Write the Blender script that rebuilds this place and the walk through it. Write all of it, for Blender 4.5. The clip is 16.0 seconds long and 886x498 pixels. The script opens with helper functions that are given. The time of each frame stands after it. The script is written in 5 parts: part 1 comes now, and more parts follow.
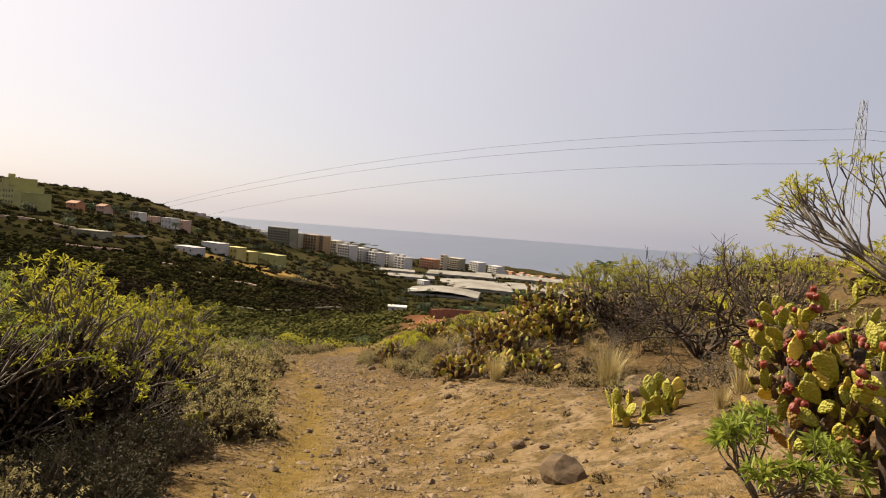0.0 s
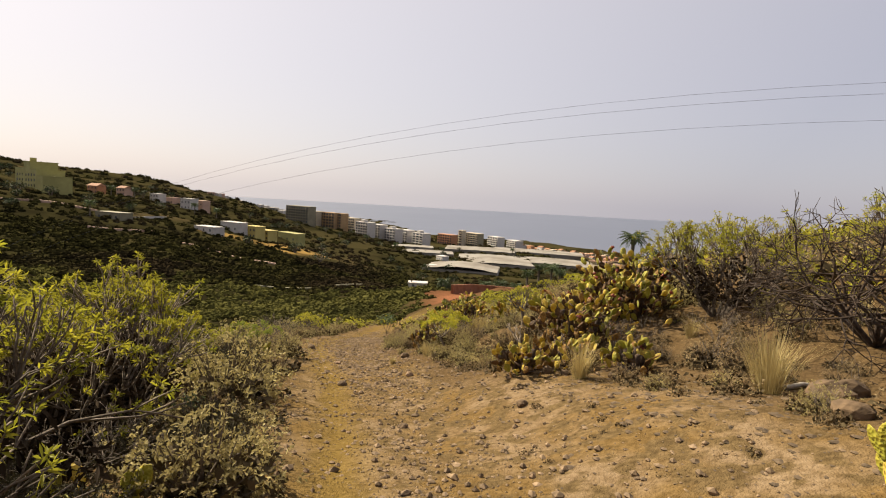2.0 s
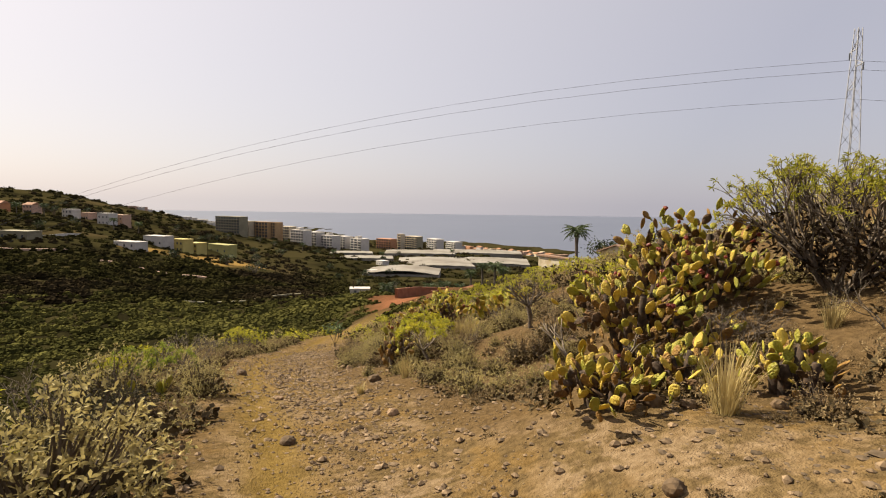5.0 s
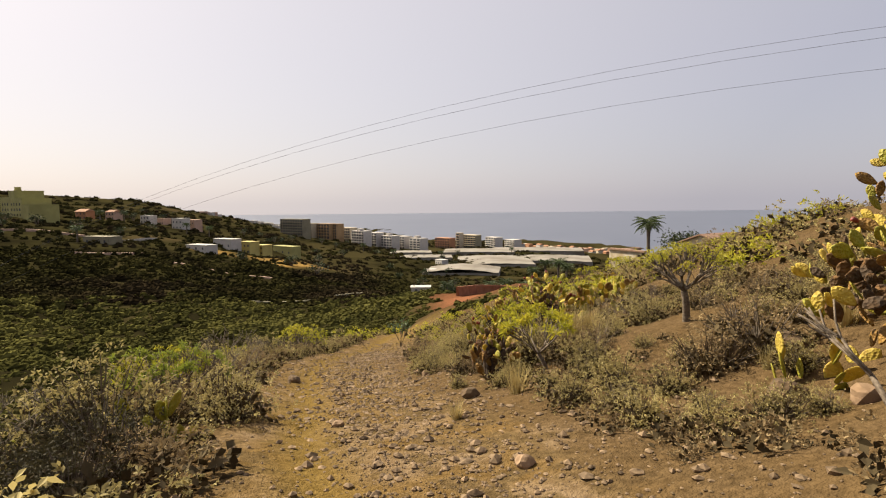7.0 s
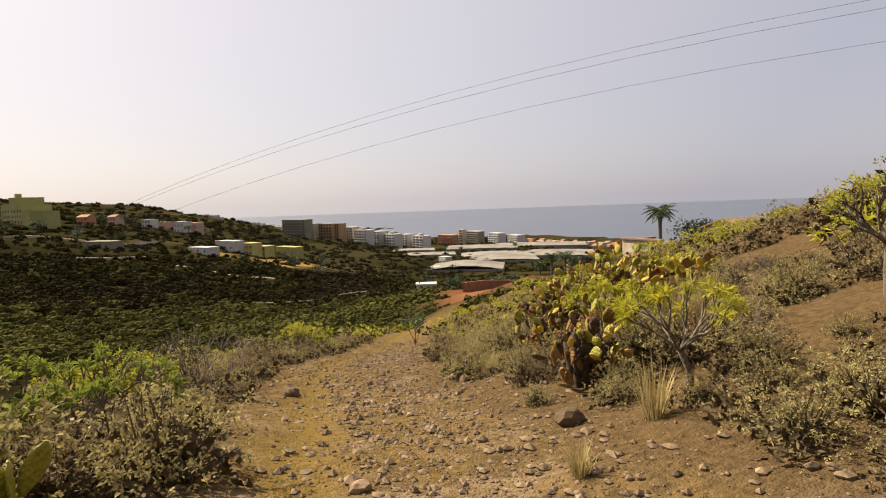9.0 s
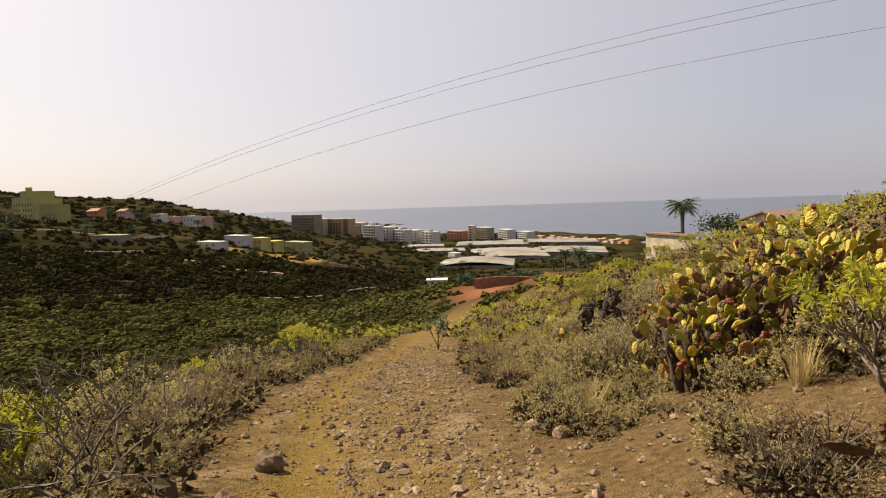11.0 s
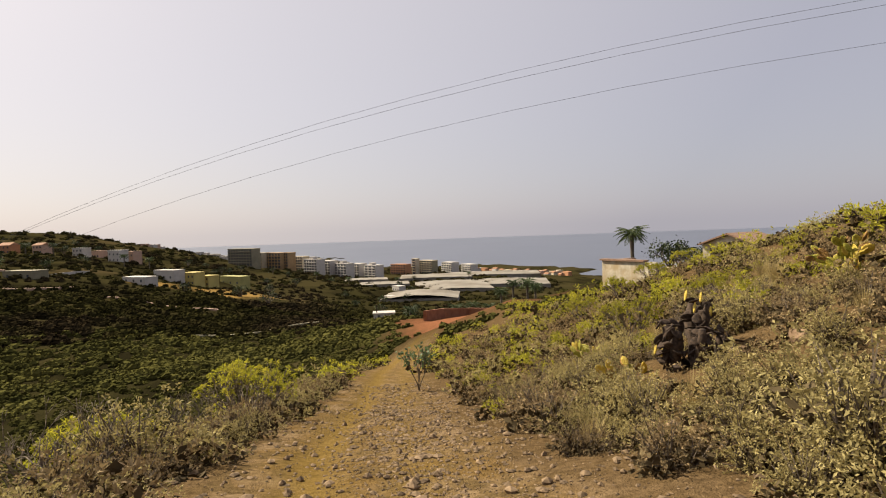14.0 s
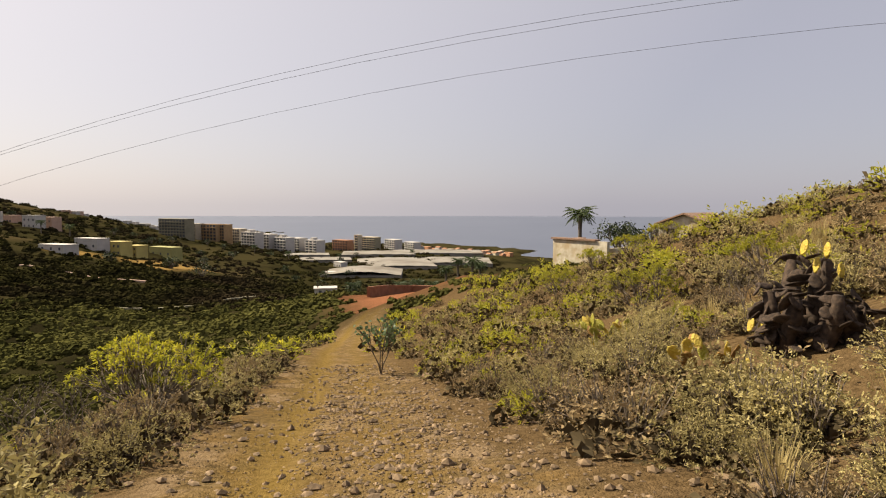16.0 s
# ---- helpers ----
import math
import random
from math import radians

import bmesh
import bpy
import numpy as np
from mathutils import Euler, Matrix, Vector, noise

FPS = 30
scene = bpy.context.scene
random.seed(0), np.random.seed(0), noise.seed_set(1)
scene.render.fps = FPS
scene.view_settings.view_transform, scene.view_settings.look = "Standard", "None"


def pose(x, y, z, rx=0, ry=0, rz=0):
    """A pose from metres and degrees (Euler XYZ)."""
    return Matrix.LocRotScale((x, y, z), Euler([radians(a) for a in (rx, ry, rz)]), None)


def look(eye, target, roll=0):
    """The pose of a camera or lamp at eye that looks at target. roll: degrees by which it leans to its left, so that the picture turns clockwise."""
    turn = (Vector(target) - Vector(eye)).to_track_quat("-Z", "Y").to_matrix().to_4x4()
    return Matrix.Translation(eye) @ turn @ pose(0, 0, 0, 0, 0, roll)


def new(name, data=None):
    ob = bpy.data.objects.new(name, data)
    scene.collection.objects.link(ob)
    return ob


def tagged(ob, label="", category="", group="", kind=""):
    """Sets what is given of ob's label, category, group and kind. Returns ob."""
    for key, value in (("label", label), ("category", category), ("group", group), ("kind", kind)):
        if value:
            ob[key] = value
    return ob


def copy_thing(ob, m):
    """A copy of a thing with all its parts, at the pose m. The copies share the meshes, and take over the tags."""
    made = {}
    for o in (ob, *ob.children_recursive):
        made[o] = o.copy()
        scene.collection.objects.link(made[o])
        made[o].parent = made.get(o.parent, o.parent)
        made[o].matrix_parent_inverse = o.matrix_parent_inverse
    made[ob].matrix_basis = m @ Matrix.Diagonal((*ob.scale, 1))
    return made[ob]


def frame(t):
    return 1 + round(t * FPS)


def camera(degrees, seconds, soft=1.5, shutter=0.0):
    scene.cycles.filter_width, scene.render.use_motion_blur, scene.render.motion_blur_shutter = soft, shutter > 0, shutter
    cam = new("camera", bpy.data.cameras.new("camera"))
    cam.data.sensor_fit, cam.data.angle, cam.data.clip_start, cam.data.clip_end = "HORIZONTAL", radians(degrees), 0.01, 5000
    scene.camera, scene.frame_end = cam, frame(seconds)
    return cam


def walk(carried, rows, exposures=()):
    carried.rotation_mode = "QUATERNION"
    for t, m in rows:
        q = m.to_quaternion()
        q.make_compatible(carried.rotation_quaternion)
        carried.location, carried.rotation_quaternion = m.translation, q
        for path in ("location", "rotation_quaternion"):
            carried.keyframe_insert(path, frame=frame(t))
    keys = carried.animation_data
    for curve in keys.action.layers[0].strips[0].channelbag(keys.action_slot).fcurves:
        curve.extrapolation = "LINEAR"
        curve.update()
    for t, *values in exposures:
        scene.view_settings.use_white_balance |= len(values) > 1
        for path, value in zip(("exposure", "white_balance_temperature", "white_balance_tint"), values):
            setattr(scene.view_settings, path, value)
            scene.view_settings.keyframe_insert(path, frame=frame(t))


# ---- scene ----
cam = camera(77.6, 16.0, 1.1)
PATH = [
    (0, (0.101, -2.479, 2.736), (0.112, -0.481, 2.643), 4.4),
    (0.5, (0.002, -1.671, 2.595), (-0.026, 0.325, 2.469), -0.9),
    (1, (-0.238, -0.993, 2.482), (-0.113, 0.999, 2.35), 2.5),
    (1.5, (-0.331, -0.253, 2.352), (-0.415, 1.721, 2.044), -1.7),
    (2, (-0.558, 0.42, 2.232), (-0.605, 2.411, 2.047), 3.2),
    (2.5, (-0.686, 1.226, 2.034), (-0.615, 3.217, 1.858), -1.9),
    (3, (-0.924, 1.992, 1.874), (-0.768, 3.983, 1.76), 1.9),
    (3.5, (-0.924, 2.731, 1.697), (-0.872, 4.725, 1.558), -3.7),
    (4, (-1.065, 3.33, 1.544), (-1.101, 5.321, 1.364), -2.2),
    (4.2, (-1.11, 3.517, 1.526), (-1.055, 5.509, 1.358), -1.2),
    (6.3, (-1.788, 6.288, 0.826), (-1.568, 8.269, 0.665), 1.3),
    (6.5, (-1.804, 6.627, 0.755), (-1.604, 8.611, 0.599), 0.4),
    (7, (-1.946, 7.453, 0.568), (-1.983, 9.446, 0.4), -0.6),
    (7.5, (-2.185, 8.314, 0.328), (-2.223, 10.312, 0.245), 1.7),
    (8, (-2.351, 8.994, 0.199), (-2.459, 10.977, -0.037), -1.5),
    (8.5, (-2.544, 9.571, 0.073), (-2.585, 11.562, -0.114), 0.1),
    (8.7, (-2.567, 9.796, -0.012), (-2.616, 11.787, -0.192), -1.6),
    (10.8, (-3.354, 13.395, -0.733), (-3.397, 15.387, -0.898), -2.8),
    (11, (-3.43, 13.681, -0.728), (-3.509, 15.671, -0.917), -1.8),
    (11.5, (-3.821, 14.011, -0.806), (-3.882, 16.009, -0.864), 1.4),
    (12, (-3.982, 14.662, -0.964), (-3.998, 16.658, -1.085), -1.7),
    (12.5, (-4.187, 15.356, -1.198), (-4.021, 17.347, -1.288), -0.7),
    (13, (-4.232, 16.47, -1.409), (-3.947, 18.439, -1.607), -0.9),
    (13.5, (-4.55, 17.158, -1.535), (-4.445, 19.154, -1.616), 1.1),
    (14, (-4.732, 17.717, -1.69), (-4.599, 19.711, -1.764), -1.9),
    (14.5, (-4.86, 18.558, -1.845), (-4.535, 20.525, -1.999), 0.1),
    (15, (-4.875, 19.336, -2.003), (-4.437, 21.271, -2.252), -1.6),
    (15.5, (-5.04, 20.111, -2.228), (-4.589, 22.044, -2.477), 0.3),
    (16, (-5.221, 20.75, -2.409), (-4.884, 22.715, -2.564), 0.2),
]
walk(cam, [(t, look(e, g, r)) for t, e, g, r in PATH], [(0, 1.04, 6600, 12), (11, 0.98, 6600, 12), (15.3, 0.88, 6600, 12), (16, 0.95, 6600, 12)])

# ---- world, sun ----
SUN_AZ, SUN_EL = -54.0, 41.0
world = bpy.data.worlds.new("sky")
scene.world = world
world.use_nodes = True
wn = world.node_tree
sky = wn.nodes.new("ShaderNodeTexSky")
sky.sky_type = 'NISHITA'
sky.sun_disc = False
sky.sun_elevation = radians(SUN_EL)
sky.sun_rotation = radians(SUN_AZ)
sky.altitude = 90
sky.air_density, sky.dust_density, sky.ozone_density = 1.0, 2.2, 1.0
# a hazy day: the clear sky seen through a pale veil, brighter towards the sun
sun_dir = Vector((math.sin(radians(SUN_AZ)) * math.cos(radians(SUN_EL)),
                  math.cos(radians(SUN_AZ)) * math.cos(radians(SUN_EL)), math.sin(radians(SUN_EL))))
way = wn.nodes.new("ShaderNodeTexCoord")
toward = wn.nodes.new("ShaderNodeVectorMath")
toward.operation = 'DOT_PRODUCT'
toward.inputs[1].default_value = sun_dir
wn.links.new(way.outputs["Generated"], toward.inputs[0])
glow = wn.nodes.new("ShaderNodeMapRange")
glow.inputs["From Min"].default_value, glow.inputs["From Max"].default_value = 0.15, 0.95
wn.links.new(toward.outputs["Value"], glow.inputs["Value"])
haze = wn.nodes.new("ShaderNodeMix")
haze.data_type = 'RGBA'
haze.inputs[6].default_value = (5.1, 5.0, 5.6, 1)
haze.inputs[7].default_value = (8.6, 8.0, 7.9, 1)
wn.links.new(glow.outputs[0], haze.inputs[0])
veil = wn.nodes.new("ShaderNodeMix")
veil.data_type = 'RGBA'
veil.inputs[0].default_value = 0.72
wn.links.new(sky.outputs[0], veil.inputs[6])
wn.links.new(haze.outputs[2], veil.inputs[7])
wn.links.new(veil.outputs[2], wn.nodes["Background"].inputs[0])
wn.nodes["Background"].inputs[1].default_value = 0.055

sun_data = bpy.data.lights.new("sun", 'SUN')
sun_data.energy, sun_data.angle, sun_data.color = 5.0, radians(1.0), (1.0, 0.90, 0.70)
sun = new("sun", sun_data)
sun.matrix_world = look(sun_dir * 80, (0, 0, 0))


# ---- materials ----
def material(name, c1, c2, scale=6.0, rough=0.9, bump=0.25, c3=None, scale3=0.8, vary=0.0, thin=0.0, metal=0.0, cells=0.0, spec=0.3, detail=6.0):
    """c1..c2 by fine noise, c3 by broad patches, vary: by object or island, thin: light through leaves, cells: relief by cells."""
    m = bpy.data.materials.new(name)
    m.use_nodes = True
    nt = m.node_tree
    N, L = nt.nodes, nt.links
    b = N["Principled BSDF"]
    tc = N.new("ShaderNodeTexCoord")
    n1 = N.new("ShaderNodeTexNoise")
    n1.inputs["Scale"].default_value, n1.inputs["Detail"].default_value = scale, detail
    L.new(tc.outputs["Object"], n1.inputs["Vector"])
    r1 = N.new("ShaderNodeValToRGB")
    r1.color_ramp.elements[0].position, r1.color_ramp.elements[1].position = 0.32, 0.68
    r1.color_ramp.elements[0].color, r1.color_ramp.elements[1].color = (*c1, 1), (*c2, 1)
    L.new(n1.outputs["Fac"], r1.inputs["Fac"])
    col = r1.outputs["Color"]
    if c3:
        n3 = N.new("ShaderNodeTexNoise")
        n3.inputs["Scale"].default_value, n3.inputs["Detail"].default_value = scale3, 4
        L.new(tc.outputs["Object"], n3.inputs["Vector"])
        r3 = N.new("ShaderNodeValToRGB")
        r3.color_ramp.elements[0].position, r3.color_ramp.elements[1].position = 0.45, 0.62
        L.new(n3.outputs["Fac"], r3.inputs["Fac"])
        mx = N.new("ShaderNodeMix")
        mx.data_type = 'RGBA'
        L.new(r3.outputs["Color"], mx.inputs[0])
        L.new(col, mx.inputs[6])
        mx.inputs[7].default_value = (*c3, 1)
        col = mx.outputs[2]
    if vary:
        oi = N.new("ShaderNodeObjectInfo")
        ge = N.new("ShaderNodeNewGeometry")
        ad = N.new("ShaderNodeMath")
        ad.operation = 'ADD'
        L.new(oi.outputs["Random"], ad.inputs[0])
        L.new(ge.outputs["Random Per Island"], ad.inputs[1])
        mr = N.new("ShaderNodeMapRange")
        mr.inputs["From Max"].default_value = 2.0
        mr.inputs["To Min"].default_value, mr.inputs["To Max"].default_value = 1 - vary, 1 + vary
        L.new(ad.outputs[0], mr.inputs["Value"])
        hs = N.new("ShaderNodeHueSaturation")
        L.new(mr.outputs[0], hs.inputs["Value"])
        L.new(col, hs.inputs["Color"])
        col = hs.outputs["Color"]
    L.new(col, b.inputs["Base Color"])
    b.inputs["Roughness"].default_value = rough
    b.inputs["Metallic"].default_value = metal
    b.inputs["Specular IOR Level"].default_value = spec
    if bump:
        bp = N.new("ShaderNodeBump")
        bp.inputs["Strength"].default_value = bump
        bp.inputs["Distance"].default_value = 0.03
        L.new(n1.outputs["Fac"], bp.inputs["Height"])
        if cells:
            vo = N.new("ShaderNodeTexVoronoi")
            vo.inputs["Scale"].default_value = cells
            L.new(tc.outputs["Object"], vo.inputs["Vector"])
            L.new(vo.outputs["Distance"], bp.inputs["Height"])
        L.new(bp.outputs["Normal"], b.inputs["Normal"])
    if thin:
        tr = N.new("ShaderNodeBsdfTranslucent")
        L.new(col, tr.inputs["Color"])
        ms = N.new("ShaderNodeMixShader")
        ms.inputs[0].default_value = thin
        L.new(b.outputs[0], ms.inputs[1])
        L.new(tr.outputs[0], ms.inputs[2])
        L.new(ms.outputs[0], N["Material Output"].inputs["Surface"])
    return m


M_SPURGE = material("spurge_leaf", (0.23, 0.235, 0.02), (0.42, 0.37, 0.034), 3, 0.6, 0, vary=0.35, thin=0.5)
M_GREEN = material("green_leaf", (0.15, 0.19, 0.025), (0.26, 0.28, 0.04), 3, 0.6, 0, vary=0.35, thin=0.4)
M_GREY = material("grey_leaf", (0.26, 0.21, 0.080), (0.44, 0.365, 0.150), 5, 0.8, 0, vary=0.35, thin=0.3)
M_BROWN = material("dry_leaf", (0.185, 0.125, 0.06), (0.31, 0.23, 0.115), 5, 0.9, 0, vary=0.35, thin=0.25)
# dead brown leaves inside bushes, with the inner shade put into their colour
M_SHADE_LITTER = material("shade_toned_dead_leaf", (0.020, 0.014, 0.008), (0.058, 0.039, 0.022), 5, 0.95, 0, vary=0.4, spec=0.1)
# dark colour for the shaded gaps inside low shrubs and scrub
M_INNER_SHADE = material("inner_shade_leaf", (0.050, 0.037, 0.019), (0.115, 0.086, 0.044), 5, 0.95, 0, vary=0.4, spec=0.1)
# olive-brown leaf darkened to carry the shade along the trail's left side
M_SHADE_LEAF = material("shade_dark_leaf", (0.030, 0.026, 0.012), (0.072, 0.060, 0.026), 5, 0.85, 0, vary=0.4, thin=0.15)
M_STRAW = material("straw", (0.33, 0.25, 0.10), (0.45, 0.36, 0.16), 5, 0.8, 0, vary=0.3, thin=0.3)
M_STEM = material("stem_bark", (0.075, 0.056, 0.038), (0.165, 0.13, 0.095), 30, 0.9, 0.4, vary=0.2)
M_DEAD = material("dead_wood", (0.020, 0.013, 0.009), (0.070, 0.045, 0.028), 20, 0.9, 0.5, vary=0.2)
M_PALEWOOD = material("bleached_wood", (0.30, 0.26, 0.21), (0.48, 0.43, 0.36), 25, 0.9, 0.4)
M_PAD = material("cactus_pad", (0.20, 0.215, 0.022), (0.34, 0.30, 0.035), 7, 0.55, 0.5, c3=(0.38, 0.27, 0.03), scale3=2.5, vary=0.3, cells=34, thin=0.12)
M_PADRUST = material("withered_cactus_pad", (0.20, 0.105, 0.02), (0.36, 0.21, 0.04), 8, 0.7, 0.6, c3=(0.16, 0.08, 0.03), scale3=5, vary=0.3, cells=34, thin=0.1)
M_PADYEL = material("yellow_cactus_pad", (0.55, 0.42, 0.06), (0.70, 0.54, 0.09), 9, 0.6, 0.5, c3=(0.36, 0.24, 0.05), scale3=4, vary=0.2, cells=34, thin=0.3)
M_FRUIT = material("red_fruit", (0.12, 0.016, 0.010), (0.22, 0.045, 0.02), 20, 0.5, 0.2, vary=0.25)
M_ROCK = material("dark_rock", (0.055, 0.036, 0.02), (0.14, 0.092, 0.05), 9, 0.95, 0.9, c3=(0.10, 0.064, 0.034), scale3=4, vary=0.3)
M_PALEROCK = material("pale_rock", (0.17, 0.108, 0.06), (0.30, 0.205, 0.125), 9, 0.95, 0.8, c3=(0.15, 0.095, 0.055), scale3=4, vary=0.25)
# near-black: holds the shade of the slope turned away from the sun
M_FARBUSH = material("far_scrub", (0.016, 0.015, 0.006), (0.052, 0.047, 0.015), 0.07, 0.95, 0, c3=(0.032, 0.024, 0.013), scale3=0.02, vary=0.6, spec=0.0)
M_SEA = material("sea_water", (0.06, 0.07, 0.10), (0.075, 0.085, 0.115), 0.004, 0.32, 0.0, spec=0.5)


# ---- the lie of the land ----
def sm(a, b, v):
    k = np.clip((v - a) / (b - a), 0, 1)
    return k * k * (3 - 2 * k)


def wave(x, y, s, k):
    """Smooth uneven ground, about -1 to 1."""
    return (np.sin(x * 1.0 / s + 1.7 * k) * np.sin(y * 1.13 / s + 2.3 * k) + 0.6 * np.sin(x * 1.9 / s + y * 1.3 / s + k)
            + 0.5 * np.sin(-x * 2.3 / s + y * 2.1 / s + 3 * k)) / 2.1


def curve(v, xs, ys):
    """Through the given marks, softened."""
    return sum(np.interp(v + o, xs, ys) * w for o, w in ((-1.5, 0.2), (-0.75, 0.2), (0, 0.2), (0.75, 0.2), (1.5, 0.2)))


TRAIL_Y = [-40, -10, -2.5, 0, 4, 7.8, 10.8, 14, 18.8, 23, 31, 42, 60, 90, 150]
TRAIL_X = [2.0, 0.6, -0.1, -0.3, -0.75, -1.5, -2.2, -3.3, -4.45, -5.3, -5.4, -5.5, -4.5, 0, 12]
TRAIL_Z = [7.0, 2.9, 1.4, 0.85, -0.12, -1.0, -1.45, -2.0, -3.15, -4.0, -5.9, -7.9, -11.0, -16.0, -26.0]


def trail_x(y):
    return curve(y, TRAIL_Y, TRAIL_X)


def trail_z(y):
    return curve(y, TRAIL_Y, TRAIL_Z)


U_MARKS = [-60, -25, -14, -9, -6, -4, -2.6, -1.7, -1.1, 0, 1.0, 1.6, 2.6, 5, 9, 14, 24, 40, 70]
U_RISE = [-34, -15, -8.0, -4.2, -1.7, -0.6, -0.08, 0.10, 0.03, -0.03, 0.03, 0.22, 0.55, 1.10, 2.35, 4.0, 5.8, 6.6, 5.5]
U_RISE_LOW = [-34, -15, -8.0, -4.2, -1.7, -0.6, -0.08, 0.10, 0.03, -0.03, 0.01, 0.03, 0.10, 0.75, 2.25, 4.2, 6.4, 7.4, 6.0]
# height of the far land: by bearing and distance from the middle of the walk
FAR_D = [25, 60, 100, 150, 250, 420, 700, 1000, 1500, 2300, 3000]
FAR_AZ = [-180, -60, -45, -30, -15, -3, 8, 18, 28, 45, 90, 180]
FAR_Z = [[4, 8, 12, 16, 22, 30, 40, 50, 60, 60, 60],
         [-13, -24, -24, -20, -12, 2, 26, 45, 60, 40, -60],
         [-13, -24, -25, -22, -16, -3, 14, 30, 40, 10, -70],
         [-12, -23, -26, -25, -22, -14, -4, 7, 4, -60, -96],
         [-11, -22, -25, -28, -33, -37, -40, -50, -72, -94, -98],
         [-6, -13, -19, -25, -42, -54, -57, -76, -96, -98, -98],
         [-4, -9, -16, -26, -43, -56, -60, -80, -98, -98, -98],
         [-4, -9, -12, -17, -38, -56, -68, -90, -98, -98, -98],
         [-1, -6.0, -10, -18, -40, -62, -94, -98, -98, -98, -98],
         [2, 1, -4, -14, -40, -66, -94, -98, -98, -98, -98],
         [4, 6, 6, 2, -20, -50, -94, -98, -98, -98, -98],
         [4, 8, 12, 16, 22, 30, 40, 50, 60, 60, 60]]


def ground(x, y):
    x, y = np.asarray(x, float), np.asarray(y, float)
    u = x - trail_x(y)
    soft = sum(np.interp(u + o, U_MARKS, U_RISE) for o in (-0.5, -0.25, 0, 0.25, 0.5)) / 5
    low = sum(np.interp(u + o, U_MARKS, U_RISE_LOW) for o in (-0.5, -0.25, 0, 0.25, 0.5)) / 5
    soft = soft + (low - soft) * (0.25 * sm(9.5, 12.5, y) + 0.75 * sm(16, 20, y))
    on_trail = 1 - sm(0.9, 1.6, np.abs(u))
    near = trail_z(y) + soft
    near = near + 0.10 * wave(x, y, 1.7, 1) * (1 - 0.7 * on_trail) * sm(0.6, 3, np.abs(u)) * 2
    near = near + 0.03 * wave(x, y, 0.45, 2) + 0.012 * wave(x, y, 0.16, 3)
    near = near - 0.05 * np.exp(-((u + 0.55) / 0.28) ** 2)
    dx, dy = x + 3.0, y - 12.0
    d = np.hypot(dx, dy)
    az = np.degrees(np.arctan2(dx, dy))
    ld = np.log(np.maximum(d, 1.0))
    cols = [np.interp(ld, np.log(FAR_D), row) for row in FAR_Z]
    far = np.zeros_like(d)
    for i in range(len(FAR_AZ) - 1):
        k = np.clip((az - FAR_AZ[i]) / (FAR_AZ[i + 1] - FAR_AZ[i]), 0, 1)
        inside = (az >= FAR_AZ[i]) & (az <= FAR_AZ[i + 1])
        far = np.where(inside, cols[i] * (1 - k) + cols[i + 1] * k, far)
    bumps = sm(40, 120, d)
    far = far + bumps * (1.8 * wave(x, y, 16, 4) + 2.5 * wave(x, y, 60, 5) * sm(150, 400, d))
    k = sm(26, 60, d)
    return near * (1 - k) + far * k


def gz(x, y):
    return float(ground(x, y))


def mesh_object(name, verts, faces, mat, parent=None, smooth=False, label=""):
    me = bpy.data.meshes.new(name)
    me.from_pydata(verts, [], faces)
    if smooth:
        me.polygons.foreach_set("use_smooth", [True] * len(me.polygons))
    me.materials.append(mat)
    me.update()
    ob = new(name, me)
    if parent:
        ob.parent = parent
    if label:
        ob["label"] = label
    return ob


def steps(spans):
    """Marks along an axis: (start, end, first step, growth)."""
    out = []
    for a, b, st, g in spans:
        v = a
        while v < b - 1e-6:
            out.append(v)
            v += st
            st *= g
    return out


xs_r = steps([(8, 4900, 0.2, 1.085)])
xs_l = [-v for v in steps([(13, 4900, 0.2, 1.06)])][::-1]
GX = xs_l + steps([(-13 + 0.15, 8, 0.15, 1.0)]) + xs_r + [4900]
GY = [-v for v in steps([(7, 1500, 0.4, 1.15)])][::-1] + steps([(-7 + 0.15, 26, 0.15, 1.0), (26, 60, 0.35, 1.0), (60, 4900, 0.6, 1.04)]) + [4900]
gx, gy = np.meshgrid(np.array(GX), np.array(GY))
gh = ground(gx, gy)
W, H = len(GX), len(GY)
gverts = np.stack([gx.ravel(), gy.ravel(), gh.ravel()], 1).tolist()
gfaces = [(j * W + i, j * W + i + 1, (j + 1) * W + i + 1, (j + 1) * W + i) for j in range(H - 1) for i in range(W - 1)]


